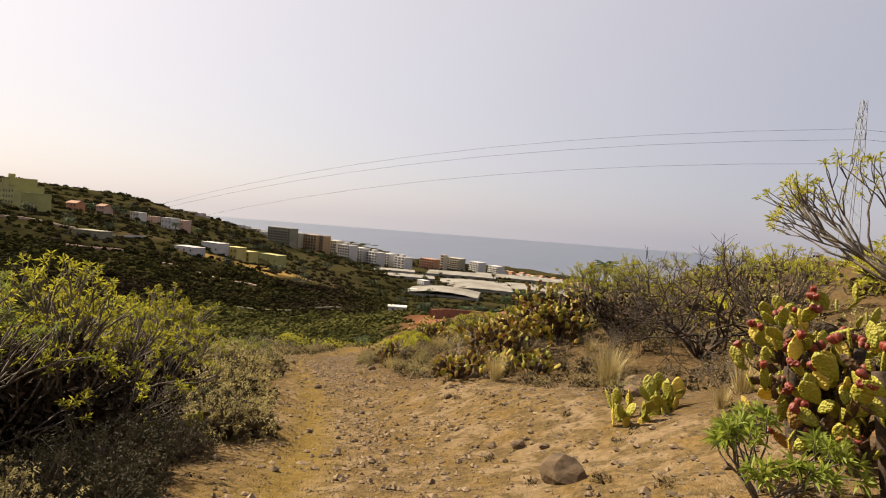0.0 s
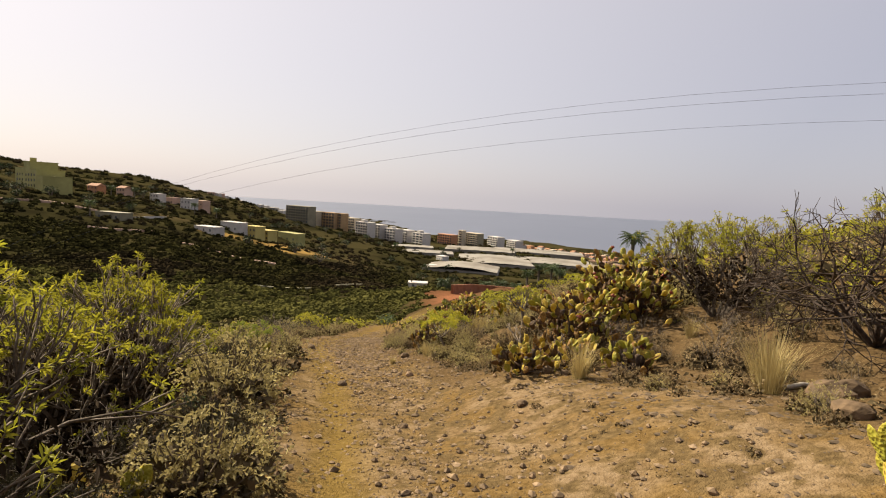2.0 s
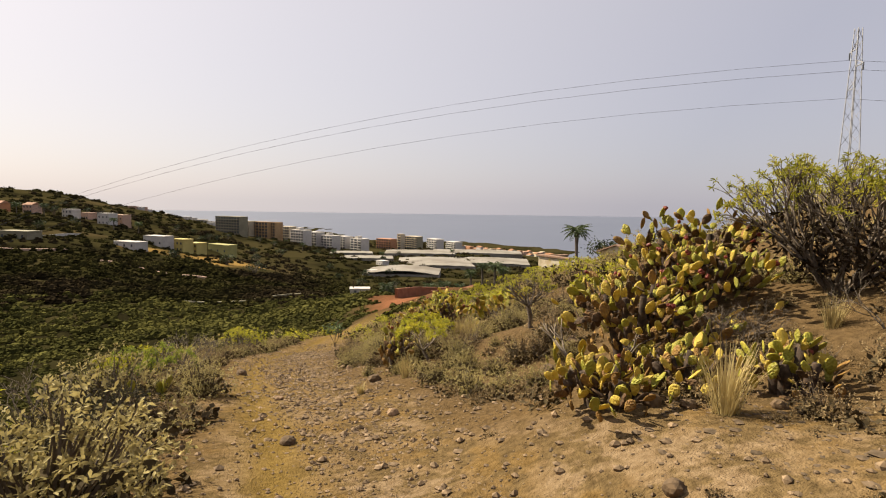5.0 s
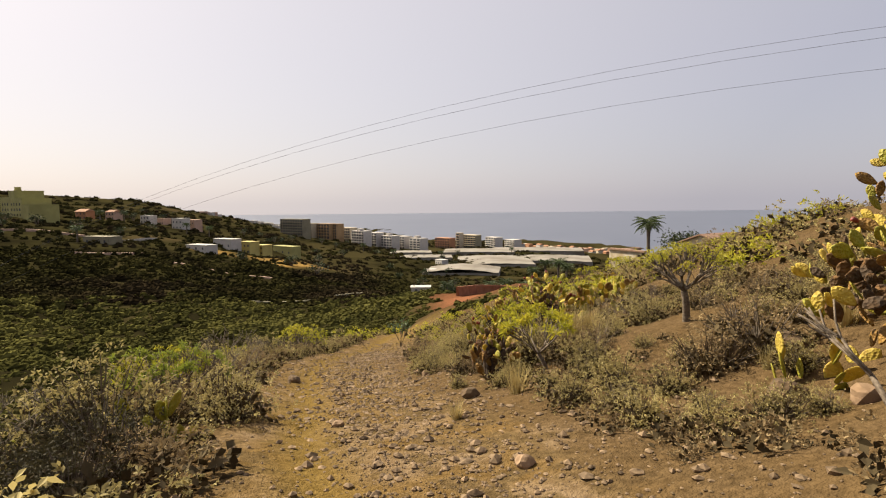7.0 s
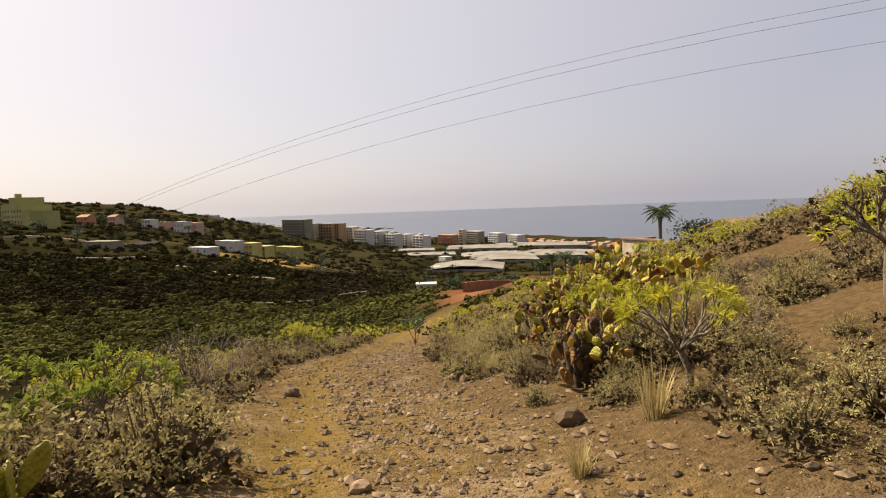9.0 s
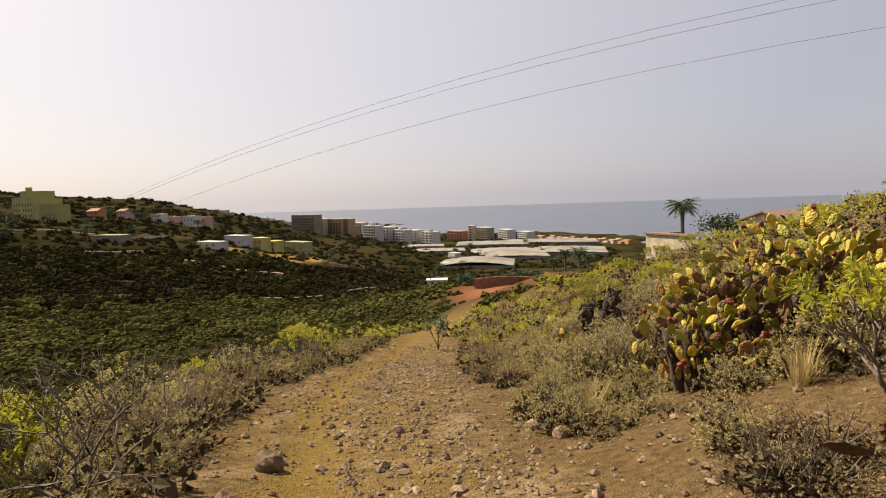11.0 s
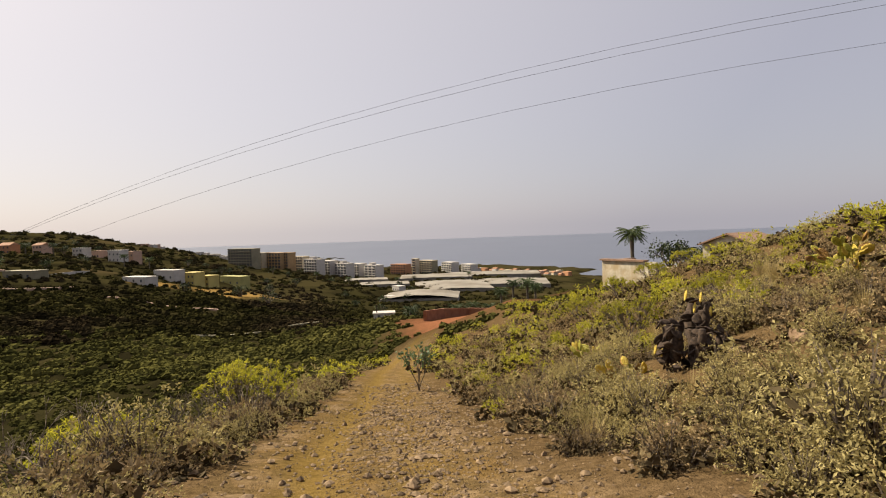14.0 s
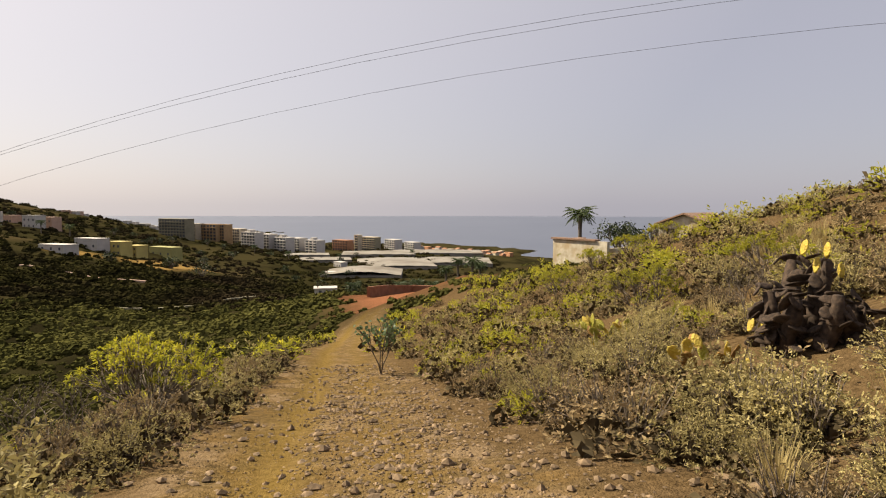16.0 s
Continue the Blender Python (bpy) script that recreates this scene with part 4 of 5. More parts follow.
def joined(kind, spots, name, label, mat):
    """The shrubs farther off, as one mesh."""
    pools = []
    for ob in kinds_far[kind]:
        me = ob.data
        v = np.empty(len(me.vertices) * 3)
        me.vertices.foreach_get("co", v)
        pools.append((v.reshape(-1, 3), np.array([p.vertices[:] for p in me.polygons])))
    allv, allf, n = [], [], 0
    all_spots.extend(spots)
    for i, (x, y, s) in enumerate(spots):
        v, f = pools[i % len(pools)]
        a = srng.uniform(0, 6.28)
        c, sn = math.cos(a) * s, math.sin(a) * s
        w = np.stack([v[:, 0] * c - v[:, 1] * sn + x, v[:, 0] * sn + v[:, 1] * c + y, v[:, 2] * s * srng.uniform(0.8, 1.1) + gz(x, y) - 0.03], 1)
        allv.append(w)
        allf.append(f + n)
        n += len(v)
    return tagged(mesh_object(name, np.concatenate(allv).tolist(), np.concatenate(allf).tolist(), mat), label, "shrub", kind="stuff")


def leaf_cloud(seed, size, count, leaf, width=0.4, inner=False):
    """Rosettes of leaves on a lobed cushion; inner: dark leaves that stand for the shade inside it."""
    rng = random.Random(seed)
    lf = Shape()
    lobes = [(rng.uniform(-0.45, 0.45) * size, rng.uniform(-0.45, 0.45) * size, rng.uniform(0.5, 1.0) * size) for _ in range(6)]
    for i in range(count // 6):
        lx, ly, lh = lobes[i % 6]
        d = rand_dir(rng, 0.1 if inner else 0.5)
        d.z = abs(d.z)
        r = rng.uniform(0.12, 0.42) if inner else rng.uniform(0.7, 1.08)
        e = Vector((lx + d.x * lh * 0.75 * r, ly + d.y * lh * 0.75 * r, d.z * lh * r))
        for _ in range(6):
            lf.leaf(e + rand_dir(rng) * leaf * (1.0 if inner else 0.35), d + rand_dir(rng) * 1.1, leaf * rng.uniform(0.6, 1.3), leaf * width, rng)
    return mesh_object("leaf_cloud", lf.v, lf.f, M_GREY)


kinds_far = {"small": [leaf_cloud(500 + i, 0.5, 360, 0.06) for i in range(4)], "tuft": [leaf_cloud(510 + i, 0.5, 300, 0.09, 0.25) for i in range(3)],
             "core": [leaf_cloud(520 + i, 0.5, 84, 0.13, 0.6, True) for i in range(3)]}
all_spots = []


def spots(n, ymin, ymax, umin, umax, smin, smax, ok=None):
    out = []
    for _ in range(n * 6):
        y = srng.uniform(ymin, ymax)
        u = srng.uniform(umin, umax)
        x = float(trail_x(y)) + u
        s = srng.uniform(smin, smax)
        if (ok and not ok(x, y, u)) or abs(u) < 1.5 or not free(x, y, 0.16 * s):
            continue
        taken.append((x, y, 0.16 * s))
        out.append((x, y, s))
        if len(out) >= n:
            break
    return out


near_box = lambda x, y, u: (u < -5 or u > 7 or y > 27) and not (y < 2 and abs(u) < 3)
joined("small", spots(420, -4, 50, -16, 20, 0.8, 1.7, near_box), "grey_scrub", "low grey-green scrub covering the dry slope", M_GREY)
joined("small", spots(330, -4, 55, -18, 24, 0.7, 1.5, near_box), "brown_scrub", "dry brown scrub covering the slope", M_BROWN)
joined("tuft", spots(260, -4, 60, -20, 28, 1.0, 2.5, near_box), "spurge_scrub", "yellow-green spurge scrub on the slope", M_SPURGE)
joined("small", spots(330, 22, 46, 1.95, 13, 0.6, 1.2), "slope_cover", "mixed dry brown scrub on the slope", M_BROWN)
joined("tuft", spots(130, 26, 46, 1.8, 14, 0.6, 1.2), "slope_spurge", "yellow-green spurge scrub on the slope", M_SPURGE)
joined("small", spots(300, 9, 38, -8.5, -1.6, 0.6, 1.25), "verge_cover", "dry brown scrub below the trail", M_BROWN)
joined("small", spots(220, 9, 38, -9, -1.6, 0.6, 1.25), "verge_cover", "grey-green scrub below the trail", M_GREY)
joined("tuft", spots(60, 12, 40, -11, -3.5, 0.9, 1.6), "verge_spurge", "bright spurge scrub below the trail", M_SPURGE)
gap = lambda x, y, u: not bank(x, y, u)
joined("small", spots(300, -2, 31, 2.0, 8.5, 0.35, 0.75, gap), "ground_cover", "small grey-brown herbs between the shrubs", M_BROWN)
joined("small", spots(260, 7, 31, -6.5, -1.5, 0.35, 0.75), "ground_cover", "small grey-brown herbs between the shrubs", M_GREY)
joined("small", spots(45, -1, 10, 1.5, 4.2, 0.12, 0.3), "ground_cover", "tiny dry herbs on the sandy bank", M_BROWN)
# the shade inside the scrub, painted as dark leaves at the same spots
joined("core", list(all_spots), "dry_litter", "dark leaves standing for the shade inside the low scrub", M_INNER_SHADE)
for pool in kinds_far.values():
    for ob in pool:
        bpy.data.objects.remove(ob)


# ---- loose stones ----
def stones(n, name, label, mat, ymin, ymax, spread, smin, smax, seed, centre=0.0, flat=1.0):
    rng = random.Random(seed)
    ico_v = [(0, 0, 1), (0.9, 0, 0.3), (0.28, 0.85, 0.35), (-0.72, 0.53, 0.3), (-0.72, -0.53, 0.35), (0.28, -0.85, 0.3), (0.5, 0.4, -0.5), (-0.5, 0.5, -0.5), (-0.4, -0.6, -0.5), (0.5, -0.5, -0.5)]
    ico_f = [(0, 1, 2), (0, 2, 3), (0, 3, 4), (0, 4, 5), (0, 5, 1), (1, 6, 2), (2, 6, 7), (2, 7, 3), (3, 7, 8), (3, 8, 4), (4, 8, 5), (5, 8, 9), (5, 9, 1), (1, 9, 6)]
    V, F = [], []
    ys = [rng.uniform(ymin, ymax) for _ in range(n)]
    us = [rng.gauss(centre, spread) for _ in range(n)]
    xs = trail_x(np.array(ys)) + np.array(us)
    zs = ground(xs, np.array(ys))
    for x, y, z in zip(xs, ys, zs):
        s = smin * (smax / smin) ** (rng.random() ** 2.2)
        k = len(V)
        sx, sy, sz = s * rng.uniform(0.7, 1.3), s * rng.uniform(0.7, 1.3), s * rng.uniform(0.45, 0.9) * flat
        a = rng.uniform(0, 6.28)
        c, q = math.cos(a), math.sin(a)
        for vx, vy, vz in ico_v:
            j = rng.uniform(0.75, 1.2)
            px, py = vx * sx * j, vy * sy * j
            V.append((x + px * c - py * q, y + px * q + py * c, z + vz * sz * j + sz * 0.2 * (flat == 1.0)))
        F += [tuple(k + i for i in t) for t in ico_f]
    return tagged(mesh_object(name, V, F, mat), label, "stones", kind="stuff")


M_STONE = material("loose_stone", (0.075, 0.05, 0.028), (0.24, 0.165, 0.095), 12, 0.95, 0.5, vary=0.45)
M_LAVA = material("embedded_rock", (0.062, 0.043, 0.024), (0.135, 0.092, 0.052), 12, 0.95, 0.5, vary=0.4)
M_GRAVEL = material("gravel_stone", (0.10, 0.065, 0.03), (0.26, 0.18, 0.09), 12, 0.95, 0.3, vary=0.45)
stones(6000, "trail_stones", "loose brown stones strewn over the trail", M_STONE, -3, 36, 0.75, 0.013, 0.06, 1, 0.25)
stones(15000, "gravel", "fine ochre gravel on the trail", M_GRAVEL, -2.5, 30, 0.8, 0.006, 0.018, 2, 0.2)
stones(3800, "bank_stones", "loose stones on the sandy bank", M_STONE, -1, 32, 0.9, 0.009, 0.055, 3, 2.2)
stones(4500, "path_gravel", "loose brown gravel in the middle of the trail", M_STONE, 10, 30, 0.5, 0.01, 0.035, 7, 0.75)
stones(1000, "edge_stones", "dark stones along the trail's edge", M_STONE, -3, 30, 0.35, 0.012, 0.06, 4, -1.5)
stones(1300, "embedded_rocks", "dark flat lava rocks set in the sandy bank", M_LAVA, 0, 9.5, 0.8, 0.015, 0.065, 6, 3.4, 0.4)


# ---- far things ----
def polar(az, d):
    """A place by its bearing and distance from the end of the walk."""
    return -5.2 + d * math.sin(radians(az)), 20.75 + d * math.cos(radians(az))


def box_shape(shape, x0, x1, y0, y1, z0, z1):
    n = len(shape.v)
    shape.v += [(x, y, z) for z in (z0, z1) for x, y in ((x0, y0), (x1, y0), (x1, y1), (x0, y1))]
    shape.f += [(n, n + 3, n + 2, n + 1), (n + 4, n + 5, n + 6, n + 7), (n, n + 1, n + 5, n + 4), (n + 1, n + 2, n + 6, n + 5), (n + 2, n + 3, n + 7, n + 6), (n + 3, n, n + 4, n + 7)]


def box_part(name, mat, parent, x0, x1, y0, y1, z0, z1, label=""):
    s = Shape()
    box_shape(s, x0, x1, y0, y1, z0, z1)
    return s.put(name, mat, parent, label)


def plaster(name, c, vary=0.0):
    return material(name, tuple(v * 0.86 for v in c), c, 0.35, 0.9, 0.05, c3=tuple(v * 0.78 for v in c), scale3=0.12, vary=vary)


M_WHITE = plaster("white_plaster", (0.52, 0.48, 0.43))
M_CREAM = plaster("cream_plaster", (0.56, 0.47, 0.33))
M_OCHRE = plaster("ochre_plaster", (0.40, 0.26, 0.13))
M_YELLOW = plaster("yellow_plaster", (0.52, 0.42, 0.14))
M_OLIVE = plaster("olive_plaster", (0.26, 0.23, 0.15))
M_LIME = plaster("lime_yellow_plaster", (0.36, 0.33, 0.12))
M_ORANGE = plaster("orange_plaster", (0.45, 0.22, 0.11))
M_PINK = plaster("pink_plaster", (0.50, 0.33, 0.24))
M_TILE = material("clay_roof_tile", (0.20, 0.10, 0.06), (0.36, 0.19, 0.10), 3, 0.9, 0.3, vary=0.2)
M_GLASS = material("dark_window", (0.05, 0.055, 0.065), (0.09, 0.095, 0.105), 0.5, 0.25, 0, vary=0.4, spec=0.5)
M_NET = material("greenhouse_net", (0.19, 0.168, 0.135), (0.25, 0.225, 0.185), 0.05, 0.8, 0, c3=(0.145, 0.122, 0.09), scale3=0.03)
M_REDWALL = material("red_earth_wall", (0.17, 0.065, 0.032), (0.27, 0.12, 0.06), 0.6, 0.95, 0.4, c3=(0.21, 0.11, 0.065), scale3=0.1)
M_ASPHALT = material("road_surface", (0.20, 0.18, 0.165), (0.27, 0.25, 0.23), 0.4, 0.9, 0.05)
M_STEEL = material("galvanised_steel", (0.24, 0.24, 0.25), (0.34, 0.34, 0.35), 4, 0.55, 0, metal=0.3)
M_WIRE = material("power_wire", (0.10, 0.10, 0.11), (0.14, 0.14, 0.15), 1, 0.6, 0)
M_PALM = material("palm_frond", (0.035, 0.055, 0.018), (0.085, 0.11, 0.035), 1.5, 0.6, 0, vary=0.35, thin=0.2)
M_TRUNK = material("palm_trunk", (0.07, 0.055, 0.04), (0.15, 0.12, 0.09), 5, 0.95, 0.6)
M_TREE = material("tree_leaf", (0.03, 0.045, 0.015), (0.07, 0.085, 0.028), 0.5, 0.8, 0, vary=0.45)


def facing(ob, az, d, turn=0.0, sink=0.4):
    x, y = polar(az, d)
    ob.matrix_basis = Matrix.Translation((x, y, gz(x, y) - sink)) @ Euler((0, 0, radians(-az + turn))).to_matrix().to_4x4()
    return ob


def flats(label, az, d, w, h, floors, bays, mat, depth=12.0, turn=0.0, band=None, penthouse=False):
    """A block of flats: walls, floor bands or balconies, windows, roof edge."""
    ob = thing("apartment_building", label, "building", "buildings above the sea")
    box_part("wall", mat, ob, -w / 2, w / 2, 0, depth, -8, h)
    box_part("roof", M_WHITE if band is None else band, ob, -w / 2 - 0.2, w / 2 + 0.2, -0.2, depth + 0.2, h, h + 0.7)
    fh = h / floors
    bw = w / bays
    for k in range(floors):
        if k:
            box_part("balcony", band or mat, ob, -w / 2 + 0.3, w / 2 - 0.3, -1.1, 0.0, k * fh - 0.15, k * fh + 0.75)
        for i in range(bays):
            x = -w / 2 + (i + 0.5) * bw
            box_part("window", M_GLASS, ob, x - bw * 0.33, x + bw * 0.33, -0.06, 0.1, k * fh + 0.8 * (k > 0) + 0.3 * (k == 0), (k + 1) * fh - 0.35)
    if penthouse:
        box_part("stair_tower", mat, ob, -w * 0.15, w * 0.1, 2, 8, h + 0.7, h + 3.4)
    return facing(ob, az, d, -40 - turn)


flats("long dark olive block of flats with balconies", -16.5, 640, 38, 18, 6, 9, M_OLIVE, band=M_OLIVE, turn=10)
flats("ochre and brown block of flats", -13.4, 650, 24, 17, 5, 5, M_OCHRE, band=M_OCHRE, turn=8)
flats("cream block of flats beside a brown one", -14.75, 655, 9, 17, 5, 2, M_CREAM, band=M_CREAM, turn=8)
flats("tall brown block of flats", -12.3, 645, 11, 19, 6, 3, M_OCHRE, band=M_OCHRE, turn=8)
flats("cream block of flats with a flat roof", -11.1, 690, 18, 16, 5, 5, M_CREAM, band=M_CREAM, turn=8)
flats("white block of flats with dark balconies", -9.8, 640, 23, 15.5, 5, 5, M_WHITE, turn=12, penthouse=True)
flats("white block of flats with dark balconies", -8.35, 655, 19, 15, 5, 4, M_WHITE, turn=12)
flats("white block of flats with dark balconies", -6.8, 640, 21, 15.5, 5, 4, M_WHITE, turn=12, penthouse=True)
flats("white block of flats with dark balconies", -5.4, 660, 18, 14.5, 5, 4, M_WHITE, turn=12)
flats("white block of flats with dark balconies", -3.8, 640, 21, 14.5, 5, 3, M_WHITE, turn=12, penthouse=True)
flats("low orange-brown block of flats", -0.9, 690, 24, 12, 4, 6, M_ORANGE, band=M_ORANGE)
flats("slim cream stair tower of a block of flats", 0.75, 695, 6.5, 19, 6, 1, M_CREAM, depth=8, band=M_CREAM)
flats("olive-yellow striped block of flats", 1.95, 700, 22, 16, 6, 5, M_OLIVE, band=M_CREAM)
flats("bright white block of flats near the sea", 4.2, 735, 23, 14.5, 5, 6, M_WHITE, turn=14)
flats("bright white block of flats near the sea", 6.2, 740, 22, 13, 5, 6, M_WHITE, turn=14)


def house(label, az, d, w, h, mat, depth=7.0, turn=0.0, tiles=False, rows=1, bays=3, d_sink=0.5):
    ob = thing("house", label, "house", "houses on the far slope")
    box_part("wall", mat, ob, -w / 2, w / 2, 0, depth, -5, h)
    if tiles:
        s = Shape()
        n = len(s.v)
        e, p = 0.4, h + w * 0.12 + 0.6
        s.v += [(-w / 2 - e, -e, h), (w / 2 + e, -e, h), (w / 2 + e, depth + e, h), (-w / 2 - e, depth + e, h), (-w / 2 + 0.2, depth / 2, p), (w / 2 - 0.2, depth / 2, p)]
        s.f += [(0, 1, 5, 4), (2, 3, 4, 5), (1, 2, 5), (3, 0, 4), (3, 2, 1, 0)]
        s.put("roof", M_TILE, ob)
    else:
        box_part("roof", mat, ob, -w / 2 - 0.15, w / 2 + 0.15, -0.15, depth + 0.15, h, h + 0.45)
    for k in range(rows):
        for i in range(bays):
            x = -w / 2 + (i + 0.5) * w / bays
            z = k * h / rows + 0.9
            box_part("window", M_GLASS, ob, x - 0.6, x + 0.6, -0.05, 0.1, z, z + 1.3)
    return facing(ob, az, d, turn - 55, d_sink)


# the stepped lime-coloured block on the near hillside
big = thing("hillside_building", "large stepped lime-yellow building on the hillside", "building")
for x0, x1, z1 in ((-26, -9, 13), (-9, 2, 17), (2, 14, 12), (14, 26, 8)):
    box_part("wall", M_LIME, big, x0, x1, 0, 16, -8, z1)
    box_part("roof", M_LIME, big, x0 - 0.15, x1 + 0.15, -0.15, 16.15, z1, z1 + 0.5)
for k in range(3):
    for x in (-22, -17, -12, -5, 0, 5, 10):
        box_part("window", M_GLASS, big, x - 0.9, x + 0.9, -0.06, 0.1, 1.2 + k * 3.4, 2.8 + k * 3.4)
box_part("chimney", M_LIME, big, -8, -5, 3, 6, 17, 20)
facing(big, -39.6, 432, -75)

for i, (az, d, w, h, mt, tl, rows, lab) in enumerate([
        (-29.9, 470, 10, 6, M_WHITE, False, 2, "small white house on the far slope"), (-28.6, 480, 8, 5, M_PINK, False, 1, "small pink house on the far slope"),
        (-27.2, 450, 12, 8, M_WHITE, False, 2, "white house with a flat roof"), (-26.1, 455, 12, 8, M_PINK, False, 2, "salmon-pink house with a flat roof"),
        (-23.3, 340, 17, 5, M_WHITE, False, 1, "long low house with a white roof"), (-21.2, 340, 10, 7, M_YELLOW, False, 2, "bright yellow house on the slope"),
        (-19.9, 345, 9, 6, M_YELLOW, False, 2, "yellow house with a flat roof"), (-17.5, 360, 20, 5, M_LIME, False, 1, "low olive-yellow building on the slope"),
        (-25.8, 300, 16, 3, M_WHITE, False, 1, "low white shed on a terrace"), (-34.2, 300, 18, 3.5, M_OLIVE, False, 1, "low grey shed on a terrace"),
        (-32.7, 460, 9, 6, M_PINK, True, 2, "pink house with a tiled roof"), (-34.9, 470, 11, 6, M_ORANGE, True, 2, "orange house with a tiled roof"),
        (-2.2, 400, 6, 4, M_WHITE, False, 1, "little white house by the greenhouses"), (-1.2, 470, 10, 4, M_WHITE, False, 1, "low white farm shed")]):
    house(lab, az, d, w, h, mt, tiles=tl, rows=rows)

# little houses of the town at the shore, and farther up the coast
hrng = random.Random(9)
for i in range(34):
    az = 7.2 + 9.5 * (i + hrng.uniform(-0.4, 0.4)) / 34
    d = hrng.uniform(800, 900) + (az - 7) * 4
    house("small seaside house with pale walls", az, d, hrng.uniform(7, 13), hrng.uniform(3.5, 7), hrng.choice((M_WHITE, M_CREAM, M_PINK, M_ORANGE, M_CREAM)), tiles=hrng.random() < 0.5, bays=2)
for i in range(34):
    az = -25 + 15 * hrng.random()
    d = hrng.uniform(900, 1500)
    house("small distant house with pale walls", az, d, hrng.uniform(8, 16), hrng.uniform(3.5, 6.5), hrng.choice((M_WHITE, M_WHITE, M_CREAM, M_PINK)), bays=2)


def sheet_roof(label, az, d, w, depth, rise, h=2.2, turn=0.0):
    """A greenhouse: an arched pale net over posts."""
    ob = thing("greenhouse", label, "greenhouse", "pale greenhouses on the plain")
    s = Shape()
    n, m = 12, 5
    for j in range(m):
        for i in range(n):
            x = -w / 2 + w * i / (n - 1)
            s.v.append((x, depth * j / (m - 1), h + rise * math.sin(math.pi * i / (n - 1)) + 0.25 * (i % 2)))
    for j in range(m - 1):
        for i in range(n - 1):
            s.f.append((j * n + i, j * n + i + 1, (j + 1) * n + i + 1, (j + 1) * n + i))
    s.put("net", M_NET, ob)
    box_part("side_net", M_NET, ob, -w / 2 + 0.05, w / 2 - 0.05, 0.05, depth - 0.05, -6, h - 0.02)
    for i in range(6):
        x = -w / 2 + w * i / 5
        box_part("post", M_STEEL, ob, x - 0.1, x + 0.1, -0.2, 0.0, -5, h)
    return facing(ob, az, d, turn, 0.2)


sheet_roof("wide arched pale net greenhouse", 1.2, 385, 56, 40, 2.6, 1.8, turn=-6)
sheet_roof("flat pale net greenhouse", 5.0, 480, 70, 80, 1.0, turn=4)
sheet_roof("flat pale net greenhouse", 10.5, 520, 80, 60, 1.0)
sheet_roof("flat pale net greenhouse", 3.0, 600, 80, 50, 0.5)
sheet_roof("flat pale net greenhouse", 9.0, 640, 110, 50, 0.5)
sheet_roof("long pale net greenhouse", -3.0, 520, 60, 30, 0.5)
sheet_roof("long pale net greenhouse", -4.5, 560, 50, 26, 0.5)
for i in range(9):
    sheet_roof("distant pale net greenhouse", -19 + 1.5 * i, 1050 + 50 * (i % 3), 30 + 12 * (i % 4), 40, 0.5)

# red earth terrace with its wall, and the small white hut below
wall = thing("terrace_wall", "red earth terrace wall with a rough stone edge", "wall")
seg = Shape()
prev = None
xy = [polar(a, dd) for a, dd in ((2.0, 125), (4.0, 140), (6.5, 150), (9.0, 150), (10.8, 142))]
for (ax, ay), (bx, by) in zip(xy[:-1], xy[1:]):
    n = len(seg.v)
    dx, dy = bx - ax, by - ay
    ln = math.hypot(dx, dy)
    nx, ny = dy / ln * 0.5, -dx / ln * 0.5
    za, zb = gz(ax, ay), gz(bx, by)
    for x, y, z in ((ax + nx, ay + ny, za - 2), (bx + nx, by + ny, zb - 2), (bx + nx * 0.4, by + ny * 0.4, zb + 2.4), (ax + nx * 0.4, ay + ny * 0.4, za + 2.4),
                    (ax - nx, ay - ny, za - 2), (bx - nx, by - ny, zb - 2), (bx - nx, by - ny, zb + 2.4), (ax - nx, ay - ny, za + 2.4)):
        seg.v.append((x, y, z))
    seg.f += [(n, n + 1, n + 2, n + 3), (n + 3, n + 2, n + 6, n + 7), (n + 5, n + 4, n + 7, n + 6), (n, n + 3, n + 7, n + 4), (n + 1, n + 5, n + 6, n + 2)]
seg.put("wall_face", M_REDWALL, wall)


def low_wall(label, az0, d0, az1, d1, mat, h=1.3):
    """A long low terrace wall that follows the slope."""
    ob = thing("stone_wall", label, "wall", "terrace walls")
    s = Shape()
    n = 12
    for i in range(n + 1):
        x, y = polar(az0 + (az1 - az0) * i / n, d0 + (d1 - d0) * i / n)
        z = gz(x, y)
        s.v += [(x, y, z - 1), (x, y, z + h), (x + 0.2, y + 0.7, z + h), (x + 0.2, y + 0.7, z - 1)]
    for i in range(n):
        for k in range(3):
            a, b = i * 4 + k, (i + 1) * 4 + k
            s.f.append((a, b, b + 1, a + 1))
    s.put("wall_face", mat, ob)


low_wall("pale terrace wall on the far slope", -33.0, 300, -29.2, 325, M_WHITE)
low_wall("low terrace wall on the far slope", -42.0, 330, -35.0, 325, M_PINK, 1.0)
low_wall("low terrace wall on the far slope", -36.0, 262, -30.5, 262, M_PINK, 0.9)
low_wall("low terrace wall on the far slope", -28.0, 240, -18.0, 210, M_PINK, 0.6)
low_wall("low terrace wall in the valley scrub", -22.0, 150, -8.0, 165, M_OLIVE, 0.9)
hut = thing("hut", "small white hut with a flat roof and a post", "hut")
box_part("wall", M_WHITE, hut, -2.6, 2.6, 0, 3.5, -2, 1.7)
box_part("roof", M_WHITE, hut, -2.8, 2.8, -0.2, 3.7, 1.7, 1.95)
box_part("doorway", M_GLASS, hut, -1.6, -0.9, -0.05, 0.1, 0, 1.4)
